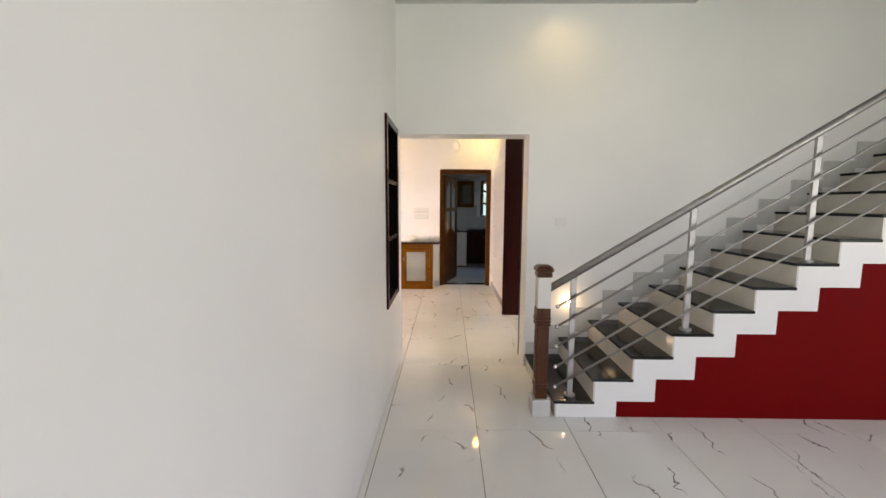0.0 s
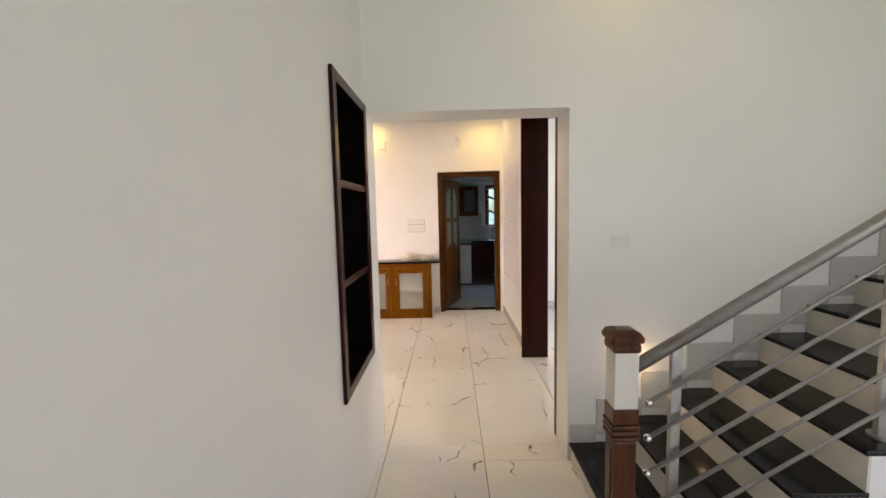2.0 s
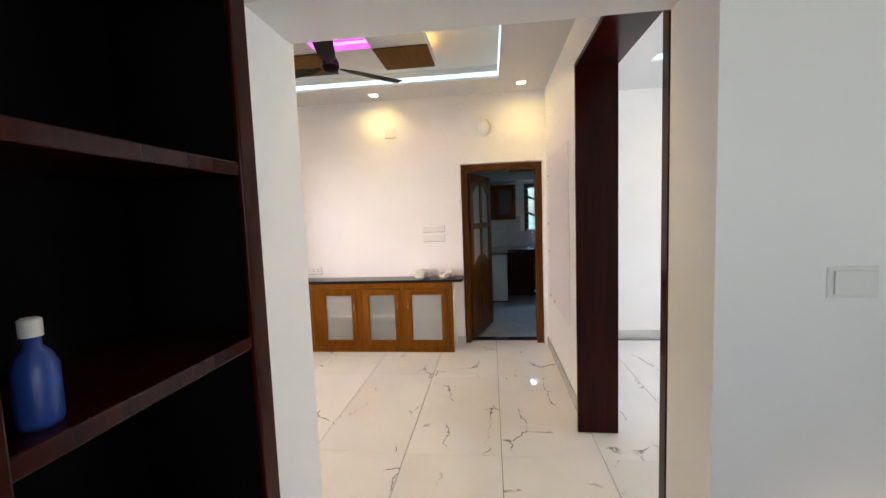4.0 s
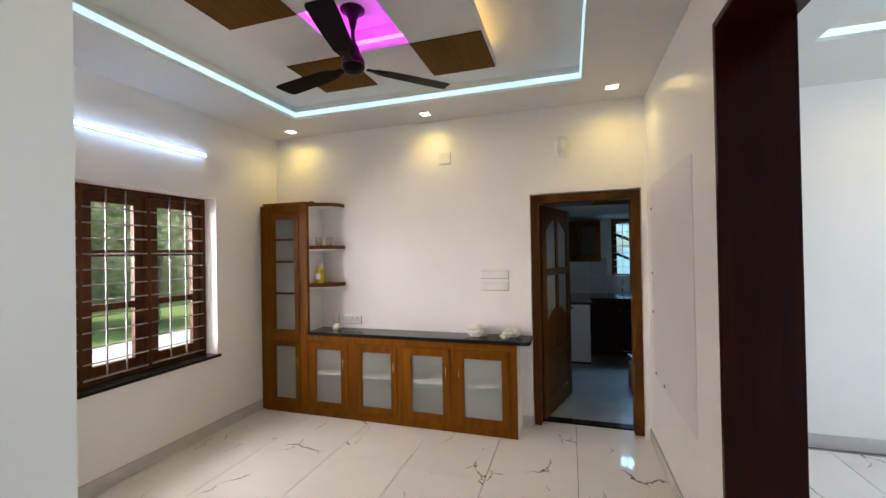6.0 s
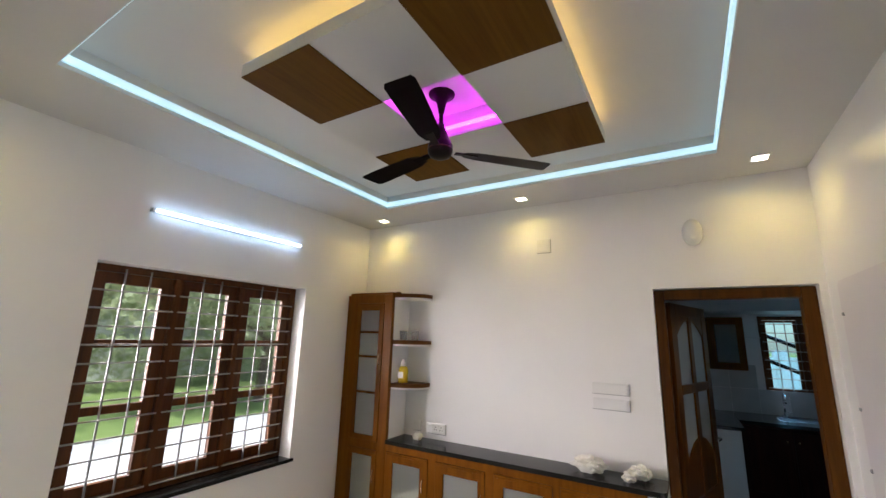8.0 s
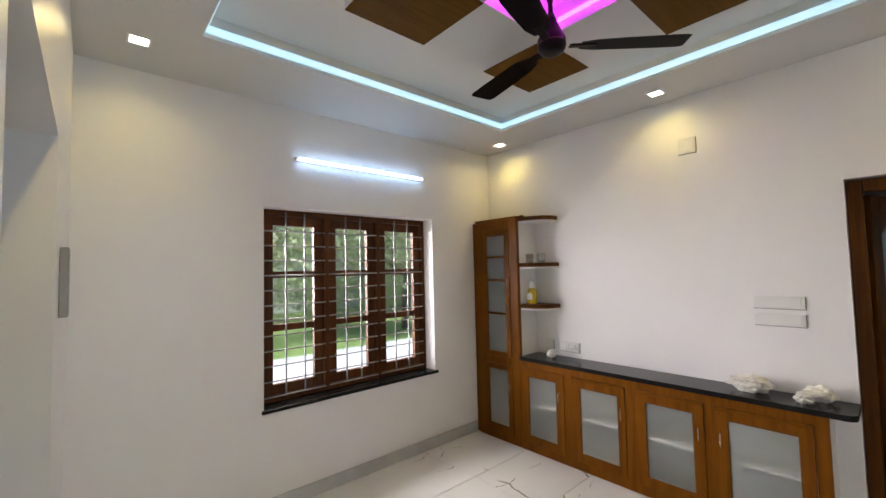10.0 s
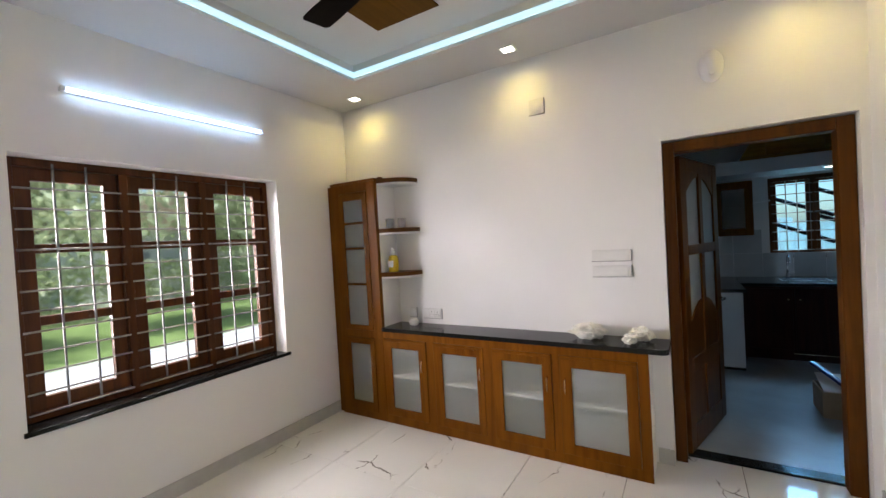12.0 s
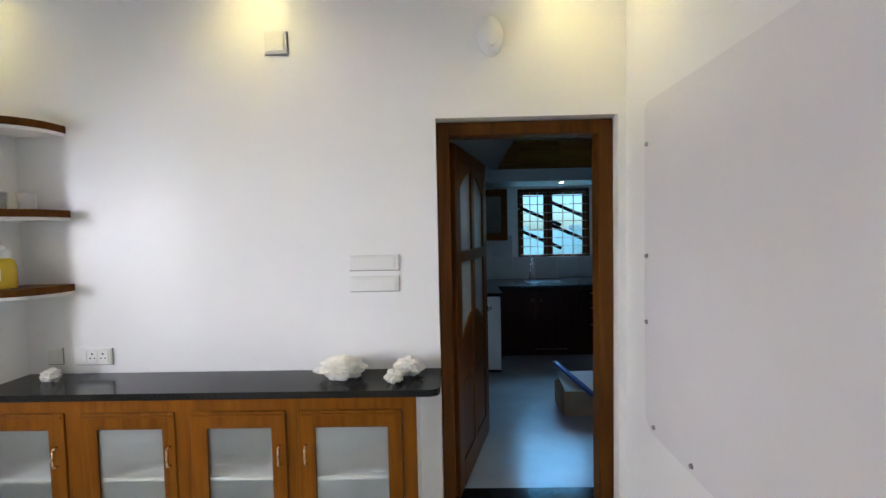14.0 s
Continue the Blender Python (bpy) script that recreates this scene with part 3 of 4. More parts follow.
def framed_door(name, parent, x0, x1, z0, z1, gx0, gx1, gz0, gz1, bars=(), handle=None):
    """A timber door round a frosted pane, on the front plane FY."""
    f = FY - 0.018
    bm = bmesh.new()
    ring(bm, 1, (x0, x1, z0, z1), (gx0, gx1, gz0, gz1), f, FY)
    d = part(name, bm, TEAK, parent)
    for z in bars:
        block("glazing_bar", TEAK_H, d, gx0, gx1, f + 0.004, FY, z - 0.011, z + 0.011, 0.002)
    block("top_moulding", TEAK_H, d, x0 + 0.01, x1 - 0.01, f - 0.006, f, z1 - 0.022, z1 - 0.012, 0.002)
    pane = block("pane", FROST, d, gx0, gx1, FY - 0.010, FY - 0.005, gz0, gz1, 0)
    pane.visible_shadow = False
    if handle is not None:
        bm = bmesh.new()
        hz = z1 - (0.2 if z1 < 1 else 0.52)
        pts = [(handle, f, hz - 0.045), (handle, f - 0.022, hz - 0.04), (handle, f - 0.026, hz), (handle, f - 0.022, hz + 0.04), (handle, f, hz + 0.045)]
        for a, b in zip(pts, pts[1:]):
            tube(bm, a, b, 0.005, sides=8)
        part("handle", bm, BRASS, d, "slim pale metal handle", True)
    return d


tall = thing("tall_display_cabinet", "tall narrow teak cabinet with frosted glass panes", "cabinet")
tx0, tx1 = -2.402, -1.882
block("side_board", PAINT, tall, tx0, tx0 + 0.018, FY, BACK, 0, 2.1, 0, "white side board")
block("side_board", PAINT, tall, tx1 - 0.018, tx1, FY, BACK, 0, 2.1, 0, "white side board")
block("back_board", INNER, tall, tx0 + 0.018, tx1 - 0.018, BACK - 0.012, BACK - 0.002, 0.05, 2.1, 0, "grey back board")
block("bottom_board", PAINT, tall, tx0 + 0.018, tx1 - 0.018, FY, BACK, 0, 0.05, 0, "white bottom board")
block("top_board", TEAK_H, tall, tx0 - 0.002, tx1 + 0.003, FY - 0.02, BACK, 2.1, 2.12, 0.004)
block("filler", TEAK, tall, WL + 0.002, tx0, FY + 0.004, FY + 0.02, 0.0, 2.1, 0.002)
for z in (0.42, 0.78, 1.2, 1.52, 1.745):
    block("shelf", PLASTIC, tall, tx0 + 0.02, tx1 - 0.02, FY + 0.006, BACK - 0.015, z - 0.008, z + 0.008, 0)
bm = bmesh.new()
box(bm, tx0, -2.31, FY - 0.012, FY + 0.004, 0, 2.1)
box(bm, -1.975, tx1, FY - 0.012, FY + 0.004, 0, 2.1, 0.002)
box(bm, -2.31, -1.975, FY - 0.012, FY + 0.004, 0, 0.06)
box(bm, -2.31, -1.975, FY - 0.012, FY + 0.004, 0.72, 0.79)
box(bm, -2.31, -1.975, FY - 0.012, FY + 0.004, 2.02, 2.1)
part("face_frame", bm, TEAK, tall)
framed_door("upper_door", tall, -2.308, -1.977, 0.792, 2.018, -2.255, -2.03, 0.835, 1.95, (1.2, 1.52, 1.745), -1.995)
framed_door("lower_door", tall, -2.308, -1.977, 0.062, 0.718, -2.26, -2.03, 0.145, 0.665, (), -1.995)
block("side_panel", TEAK, tall, tx1, tx1 + 0.003, FY, FY + 0.02, 0.825, 2.1, 0)

side = thing("sideboard", "low teak sideboard with four frosted glass doors", "sideboard")
sx0, sx1 = -1.88, 0.177
bm = bmesh.new()
block("side_board", PAINT, side, sx1 - 0.018, sx1 - 0.001, FY, BACK, 0, 0.79, 0, "white side board")
box(bm, sx0, sx1 - 0.018, BACK - 0.014, BACK - 0.003, 0, 0.79)
box(bm, sx0, sx1 - 0.018, FY, BACK - 0.014, 0, 0.05)
box(bm, sx0, sx0 + 0.012, FY, BACK - 0.014, 0.05, 0.79)
box(bm, -0.88, -0.86, FY + 0.01, BACK - 0.014, 0.05, 0.79)
part("carcass", bm, INNER, side, "grey lined carcass")
block("shelf", PLASTIC, side, sx0 + 0.015, sx1 - 0.02, FY - 0.0046, BACK - 0.02, 0.406, 0.421, 0.002, "white inner shelf")
doors = [(-1.872, -1.435, -1.792, -1.514, -1.475), (-1.365, -0.925, -1.286, -0.985, -0.95), (-0.855, -0.415, -0.778, -0.483, -0.445), (-0.362, 0.115, -0.283, 0.047, -0.325)]
bm = bmesh.new()
edges = [sx0] + [v for d in doors for v in d[:2]] + [sx1]
for a, b in zip(edges[0::2], edges[1::2]):
    box(bm, a, b, FY - 0.012, FY + 0.004, 0, 0.79)
for d in doors:
    box(bm, d[0], d[1], FY - 0.012, FY + 0.004, 0, 0.07)
    box(bm, d[0], d[1], FY - 0.012, FY + 0.004, 0.735, 0.79)
part("face_frame", bm, TEAK, side)
for d in doors:
    framed_door("glass_door", side, d[0] + 0.002, d[1] - 0.002, 0.072, 0.733, d[2], d[3], 0.142, 0.655, (), d[4])

top = thing("granite_worktop", "polished black granite slab on the sideboard", "worktop")
bm = bmesh.new()
box(bm, -1.879, 0.287, 8.522, BACK - 0.002, 0.792, 0.824)
corner = [e for e in bm.edges if all(abs(v.co.x - 0.287) < 1e-4 and abs(v.co.y - 8.522) < 1e-4 for v in e.verts)]
bmesh.ops.bevel(bm, geom=corner, offset=0.045, segments=6, affect="EDGES", profile=0.5)
part("slab", bm, GRANITE, top)

for z, lip in ((1.272, 0), (1.652, 0), (2.082, 1)):
    sh = thing("corner_shelf", "quarter-round wooden shelf with white underside", "shelf", "curved shelves beside the cabinet")
    arc = [(-1.877, BACK), (-1.877, 8.56)] + [(-1.877 + 0.262 * math.sin(a), BACK - 0.05 - 0.2 * math.cos(a)) for a in np.linspace(0.06, 1.5708, 14)] + [(-1.615, BACK)]
    bm = bmesh.new()
    prism(bm, arc, 2, z - 0.01, z + 0.026)
    part("board", bm, LEAFWOOD, sh)
    inner = [(x - 0.004 if x > -1.8 else x, min(BACK, y + 0.006)) for x, y in arc]
    bm = bmesh.new()
    prism(bm, inner, 2, z - 0.026, z - 0.0105)
    part("underside", bm, PLASTIC, sh, "white laminate underside")
    if lip:
        bm = bmesh.new()
        box(bm, -1.872, -1.83, 8.56, 8.6, z + 0.026, z + 0.044, 0.008)
        part("block", bm, LEAFWOOD, sh)

for x, y in ((-1.83, 8.66), (-1.745, 8.72)):
    cup = thing("tumbler", "small clear drinking glass on the shelf", "glass", "glasses on the shelf", (x, y, 1.678))
    cup.scale = (1.25, 1.25, 1.15)
    bm = bmesh.new()
    lathe(bm, [(0.024, 0), (0.027, 0.003), (0.031, 0.075), (0.029, 0.075), (0.025, 0.008), (0.002, 0.007)])
    bowl = part("bowl", bm, CLEARGLASS, cup, smooth=True)
    bowl.visible_shadow = False
soap = thing("soap_bottle", "yellow soap bottle with a white cap", "bottle", at=(-1.815, 8.66, 1.298))
soap.scale = (1.35, 1.35, 1.4)
bm = bmesh.new()
lathe(bm, [(0.03, 0), (0.033, 0.006), (0.033, 0.075), (0.027, 0.098), (0.014, 0.106)])
part("body", bm, YELLOW, soap, smooth=True)
bm = bmesh.new()
lathe(bm, [(0.017, 0.104), (0.02, 0.108), (0.02, 0.13), (0.013, 0.135), (0.012, 0.148)])
part("cap", bm, PLASTIC, soap)
bm = bmesh.new()
box(bm, -0.022, 0.022, -0.0345, -0.031, 0.03, 0.07, 0.002)
part("paper_label", bm, PLASTIC, soap)

plate("power_socket", "white double power socket plate above the worktop", "power socket", (-1.53, BACK, 0.915), 0.19, 0.085, 3, sockets=2)
plate("power_socket", "white single power socket beside the shelf", "power socket", (-1.735, BACK, 0.92), 0.075, 0.085, 1)
plate("switch_board", "white switch plate beside the kitchen door", "light switch", (-0.045, BACK, 1.378), 0.25, 0.076, 1)
plate("switch_board", "white switch plate below another", "light switch", (-0.045, BACK, 1.27), 0.25, 0.076, 1)
plate("blank_plate", "small white blank plate high on the wall", "wall plate", (-0.51, BACK, 2.493), 0.112, 0.112, 1)
side_board_switch = plate("switch_board", "tall white switch board beside the lobby opening", "light switch", (-1.62, FRONT, 1.62), 0.12, 0.25, 1, "+y")
bm = bmesh.new()
box(bm, -0.064, 0.064, -0.026, -0.0005, -0.129, 0.129, 0.003)
part("surround", bm, GREYPLASTIC, side_board_switch, "grey surround")
plate("blank_plate", "small white blank plate on the living room wall", "wall plate", (3.18, 9.05, 2.5), 0.11, 0.1, 1)

bell = thing("door_chime", "oval white door chime high on the wall", "door chime", at=(0.568, BACK, 2.495))
bm = bmesh.new()
bmesh.ops.create_uvsphere(bm, u_segments=24, v_segments=16, radius=1.0)
for v in bm.verts:
    v.co = Vector((v.co.x * 0.064, min(v.co.y, 0) * 0.065, v.co.z * 0.098))
part("cover", bm, PLASTIC, bell, smooth=True)
bm = bmesh.new()
tube(bm, (0, -0.046, -0.05), (0, -0.06, -0.05), 0.018, 0.015, 18)
part("button", bm, PLASTIC, bell)


def crumpled_bag(at, sx, sy, sz, seed, label):
    """A slack plastic bag: a flattened ball with folds and tied ears."""
    bm = bmesh.new()
    bmesh.ops.create_icosphere(bm, subdivisions=5, radius=1.0)
    for v in bm.verts:
        n = v.co.normalized()
        d = 0.85 + 0.3 * noise.noise(n * 2.2 + Vector((seed, 0, 0))) + 0.24 * abs(noise.noise(n * 3.2 + Vector((0, seed, 0)))) - 0.09 * abs(noise.noise(n * 8 + Vector((0, 0, seed))))
        p = n * d
        v.co = Vector((p.x * sx, p.y * sy, max(0, p.z * 0.5 + 0.42) * sz))
    ob = new("plastic_bag", mesh_of(bm, "plastic_bag", BAG))
    ob.location = at
    return tagged(ob, label, "plastic bag")


crumpled_bag((-0.2, 8.69, 0.824), 0.125, 0.085, 0.115, 3.1, "crumpled white plastic bag on the black worktop")
crumpled_bag((0.13, 8.72, 0.824), 0.08, 0.06, 0.1, 8.4, "crumpled white plastic bag near the worktop's end")
crumpled_bag((0.07, 8.62, 0.824), 0.045, 0.045, 0.07, 5.7, "small knotted white plastic bag on the worktop")
crumpled_bag((-1.66, 8.7, 0.824), 0.05, 0.04, 0.07, 1.7, "small crumpled white paper ball by the sockets")

# wall board
board = thing("wall_board", "large pale flat board screwed to the wall", "wall board")
bm = bmesh.new()
prism(bm, [(7.5, 0.585), (8.55, 0.605), (8.6, 0.66), (8.61, 2.06), (8.58, 2.085), (7.5, 2.085)], 0, WR - 0.006, WR - 0.0005)
part("panel", bm, BOARD, board)
for y, z in ((8.52, 0.64), (8.24, 0.63), (8.585, 1.9), (8.585, 1.4), (8.585, 1.1)):
    bm = bmesh.new()
    tube(bm, (WR - 0.006, y, z), (WR - 0.014, y, z), 0.011, 0.008, 12)
    part("screw_cap", bm, GREYPLASTIC, board)

# ---- ceiling panel, fan, lights ----
PX0, PX1, PY0, PY1, PZ = -1.15, 0.167, 6.407, 7.804, 2.84


def chequer_panel(x0, x1, y0, y1, purple):
    p = thing("ceiling_panel", "hanging white ceiling panel with brown veneer squares", "ceiling panel")
    w, d = (x1 - x0) / 3, (y1 - y0) / 3
    for i in range(3):
        for j in range(3):
            a, b, c, e = x0 + w * i, x0 + w * (i + 1), y0 + d * j, y0 + d * (j + 1)
            if i == 1 and j == 1:
                continue
            block("white_board", CEIL, p, a, b, c, e, PZ + 0.004, PZ + 0.065, 0)
            if i != 1 and j != 1:
                block("veneer_square", VENEER, p, a + 0.001, b - 0.001, c + 0.001, e - 0.001, PZ - 0.004, PZ + 0.003, 0.002, "brown wood veneer square")
    for a, b, c, e in ((x0 + 0.05, x1 - 0.05, y0 + 0.03, y0 + 0.045), (x0 + 0.05, x1 - 0.05, y1 - 0.045, y1 - 0.03), (x0 + 0.03, x0 + 0.045, y0 + 0.05, y1 - 0.05), (x1 - 0.045, x1 - 0.03, y0 + 0.05, y1 - 0.05)):
        block("warm_led_strip", LED_WARM, p, a, b, c, e, PZ + 0.066, PZ + 0.078, 0, "warm yellow LED strip")
    for i in (0, 2):
        for j in (0, 2):
            cx, cy = x0 + w * (i + 0.5), y0 + d * (j + 0.5)
            block("hanger", CEIL, p, cx - 0.03, cx + 0.03, cy - 0.03, cy + 0.03, PZ + 0.065, 2.985, 0)
    if purple:
        a, b, c, e = x0 + w, x1 - w, y0 + d, y1 - d
        for q in ((a - 0.012, b + 0.012, e, e + 0.012), (a - 0.012, a, c, e), (b, b + 0.012, c, e), (a - 0.012, b + 0.012, c - 0.012, c)):
            block("recess_side", CEIL, p, *q, PZ + 0.066, 2.986, 0)
        for q in ((a + 0.01, b - 0.01, e - 0.014, e - 0.002), (a + 0.002, a + 0.014, c + 0.01, e - 0.02), (b - 0.014, b - 0.002, c + 0.01, e - 0.02), (a + 0.02, b - 0.02, c + 0.002, c + 0.014)):
            block("purple_led_strip", LED_PURPLE, p, *q, PZ + 0.05, PZ + 0.066, 0, "purple LED strip")
    return p


chequer_panel(PX0, PX1, PY0, PY1, True)
chequer_panel(2.42, 3.74, 6.47, 7.86, False)

fan = thing("ceiling_fan", "dark brown three-bladed ceiling fan", "ceiling fan", at=(-0.535, 7.135, 0.077))
bm = bmesh.new()
lathe(bm, [(0.05, 2.906), (0.07, 2.903), (0.068, 2.895), (0.042, 2.885), (0.024, 2.845), (0.014, 2.79)])
part("canopy", bm, FANBROWN, fan, smooth=True)
bm = bmesh.new()
tube(bm, (0, 0, 2.62), (0, 0, 2.89), 0.011)
part("rod", bm, FANBROWN, fan, smooth=True)
bm = bmesh.new()
lathe(bm, [(0.015, 2.73), (0.03, 2.69), (0.045, 2.645), (0.056, 2.625), (0.064, 2.605), (0.064, 2.57), (0.054, 2.55), (0.036, 2.54), (0.016, 2.535)], sides=32)
part("motor", bm, FANBROWN, fan, smooth=True)
bm = bmesh.new()
lathe(bm, [(0.0642, 2.58), (0.0652, 2.582), (0.0652, 2.585), (0.0642, 2.587)], sides=32)
part("motor_band", bm, NEWELWOOD, fan, "thin red-brown band", True)
for ang in (-74, 46, 166):
    bm = bmesh.new()
    m = Matrix.Rotation(radians(ang), 4, "Z") @ Matrix.Translation((0, 0, 2.575)) @ Matrix.Rotation(radians(9), 4, "X")
    rows_ = []
    for r, w in ((0.13, 0.035), (0.2, 0.055), (0.34, 0.062), (0.5, 0.067), (0.58, 0.067), (0.605, 0.055)):
        rows_.append([bm.verts.new(m @ Vector((r, -w, 0.003))), bm.verts.new(m @ Vector((r + (0.015 if r > 0.55 else 0), w, -0.003)))])
    for a, b in zip(rows_, rows_[1:]):
        bm.faces.new((a[0], b[0], b[1], a[1]))
    ret = bmesh.ops.solidify(bm, geom=list(bm.faces), thickness=0.006)
    blade = part("blade", bm, FANBROWN, fan)
    bm = bmesh.new()
    box(bm, 0.08, 0.2, -0.018, 0.018, -0.004, 0.004, 0.002, m)
    part("blade_arm", bm, FANBROWN, blade)


def downlight(x, y, z):
    d = thing("downlight", "square warm LED downlight set in the ceiling", "downlight", "ceiling downlights", (x, y, z))
    bm = bmesh.new()
    for b in ((-0.052, 0.052, -0.052, -0.04), (-0.052, 0.052, 0.04, 0.052), (-0.052, -0.04, -0.04, 0.04), (0.04, 0.052, -0.04, 0.04)):
        box(bm, *b, -0.006, 0.0, 0.001)
    part("trim", bm, PLASTIC, d)
    bm = bmesh.new()
    box(bm, -0.04, 0.04, -0.04, 0.04, -0.004, -0.001)
    part("lens", bm, LENS, d)


for sx, sy, _ in DINING_SPOTS + LIVING_SPOTS:
    downlight(sx, sy, CEILING)
for sx, sy, _ in HALL_SPOTS:
    downlight(sx, sy, HTOP)

tubelight = thing("tube_light", "slim white LED batten glowing above the window", "tube light", at=(WL, 7.28, 2.478))
bm = bmesh.new()
box(bm, 0.0, 0.022, -0.605, 0.605, -0.011, 0.011, 0.003)
part("housing", bm, PLASTIC, tubelight)
bm = bmesh.new()
box(bm, 0.022, 0.042, -0.585, 0.585, -0.0115, 0.0115, 0.005)
part("diffuser", bm, LED_TUBE, tubelight)
for s in (-1, 1):
    bm = bmesh.new()
    box(bm, 0.024, 0.047, s * 0.595 - 0.012, s * 0.595 + 0.012, -0.012, 0.012, 0.003)
    part("end_cap", bm, PLASTIC, tubelight)

# ---- dining window ----
win = tagged(new("window_1"), "dark brown timber window with three casements and bars", "window", kind="structure")
wx0, wx1 = WL - 0.2, WL - 0.13
ya, yb, za, zb = 6.461, 7.998, 0.70, 2.113
fw = 0.045
for a, b in ((ya, ya + fw), (yb - fw, yb)):
    block("frame_post", WINWOOD, win, wx0, wx1, a, b, za, zb, 0.004)
for a, b in ((za, za + fw), (zb - fw, zb)):
    block("frame_rail", WINWOOD, win, wx0, wx1, ya + fw, yb - fw, a, b, 0.004)
pitch = (yb - ya - 2 * fw) / 3
for i in (1, 2):
    y = ya + fw + pitch * i
    block("mullion", WINWOOD, win, wx0, wx1 + 0.004, y - 0.024, y + 0.024, za + fw, zb - fw, 0.004)
for i in range(3):
    y0, y1 = ya + fw + pitch * i, ya + fw + pitch * (i + 1)
    y0, y1 = y0 + (0.026 if i else 0.002), y1 - (0.026 if i < 2 else 0.002)
    z0, z1 = za + fw + 0.002, zb - fw - 0.002
    bm = bmesh.new()
    sw = 0.068
    ring(bm, 0, (y0, y1, z0, z1), (y0 + sw, y1 - sw, z0 + 0.07, z1 - 0.07), wx0 + 0.005, wx0 + 0.045)
    sash = part("casement", bm, WINWOOD, win)
    for c, d in ((1.205, 1.255), (1.6, 1.65)):
        block("transom", WINWOOD, sash, wx0 + 0.007, wx0 + 0.043, y0 + sw, y1 - sw, c, d, 0.003)
    for c, d in ((z0 + 0.07, 1.205), (1.255, 1.6), (1.65, z1 - 0.07)):
        bm = bmesh.new()
        box(bm, wx0 + 0.022, wx0 + 0.026, y0 + sw, y1 - sw, c, d)
        ob = part("pane", bm, PANE, sash)
        ob.visible_shadow = False
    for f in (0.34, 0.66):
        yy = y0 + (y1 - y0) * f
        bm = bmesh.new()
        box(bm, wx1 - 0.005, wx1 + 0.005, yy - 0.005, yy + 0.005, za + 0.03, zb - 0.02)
        part("upright_bar", bm, BARDIM, win)
    for k in range(12):
        z = za + 0.04 + k * 0.11
        bm = bmesh.new()
        tube(bm, (wx1 + 0.008, y0 - 0.01, z), (wx1 + 0.008, y1 + 0.01, z), 0.0055, sides=8)
        part("cross_bar", bm, BARWHITE, win, smooth=True)
block("window_sill", GRANITE, win, wx1 - 0.09, WL + 0.016, ya - 0.015, yb + 0.03, 0.672, 0.698, 0.004, "black granite sill")

# ---- kitchen door ----
door = tagged(new("door_1"), "open brown wooden door with arched glass panes", "door", kind="structure")
fy0, fy1 = 8.87, 8.97
block("frame_post", FRAMEWOOD, door, 0.285, 0.352, fy0, fy1, 0, 2.094, 0.006)
block("frame_post", FRAMEWOOD, door, 1.122, 1.198, fy0, fy1, 0, 2.094, 0.006)
block("frame_head", FRAMEWOOD, door, 0.352, 1.122, fy0, fy1, 2.024, 2.094, 0.006)
block("threshold", GRANITE, door, 0.285, 1.198, 8.975, 9.075, -0.01, 0.012, 0.004, "black granite threshold")
leaf = new("door_leaf")
leaf.parent = door
leaf.location = (0.362, 8.985, 0.015)
leaf.rotation_euler = (0, 0, radians(73))
LW, LH, LT = 0.82, 2.0, 0.034


def arch_pane(x0, x1, z0, z1, rise_left, rise_right, down=False):
    """An outline with one shoulder higher than the other, as a curved head or foot."""
    pts = []
    n = 8
    for i in range(n + 1):
        f = i / n
        curve = math.sin(f * math.pi / 2) if rise_right > rise_left else math.cos(f * math.pi / 2)
        h = min(rise_left, rise_right) + abs(rise_right - rise_left) * curve
        pts.append((x0 + (x1 - x0) * f, h))
    if down:
        return [(x0, z1), (x1, z1)] + [(x, z0 - h) for x, h in reversed(pts)]
    return [(x1, z0), (x0, z0)] + [(x, z1 + h) for x, h in pts]


bm = bmesh.new()
for b in ((0, 0.11, 0, LH), (LW - 0.11, LW, 0, LH), (0.11, LW - 0.11, 0, 0.16), (0.11, LW - 0.11, 0.52, 0.62), (0.11, LW - 0.11, LH - 0.09, LH), (LW / 2 - 0.035, LW / 2 + 0.035, 0.16, LH - 0.09), (0.11, LW - 0.11, 1.33, 1.40)):
    box(bm, b[0], b[1], -LT / 2, LT / 2, b[2], b[3], 0.004)
part("leaf_frame", bm, LEAFWOOD, leaf)
for x0, x1, s in ((0.11, LW / 2 - 0.035, 1), (LW / 2 + 0.035, LW - 0.11, -1)):
    block("lower_panel", LEAFWOOD, leaf, x0, x1, -0.01, 0.01, 0.16, 0.52, 0.006)
    bm = bmesh.new()
    top_ = arch_pane(x0, x1, 0.62, 0.86, 0.0 if s > 0 else 0.14, 0.14 if s > 0 else 0.0)
    prism(bm, top_, 1, -0.011, 0.011)
    part("waist_panel", bm, LEAFWOOD, leaf)
    bm = bmesh.new()
    head = [(x0, LH - 0.09), (x1, LH - 0.09)] + [(x, z) for x, z in reversed(arch_pane(x0, x1, 1.7, 1.76, 0.0 if s > 0 else 0.12, 0.12 if s > 0 else 0.0)[2:])]
    prism(bm, head, 1, -0.013, 0.013)
    part("arched_spandrel", bm, LEAFWOOD, leaf)
    for c, d in ((0.84, 1.33), (1.40, LH - 0.09)):
        ob = block("glass_pane", DOORGLASS, leaf, x0, x1, -0.003, 0.003, c, d, 0)
        ob.visible_shadow = False
bm = bmesh.new()
tube(bm, (LW - 0.055, -LT / 2 - 0.03, 0.95), (LW - 0.055, LT / 2 + 0.03, 0.95), 0.012)
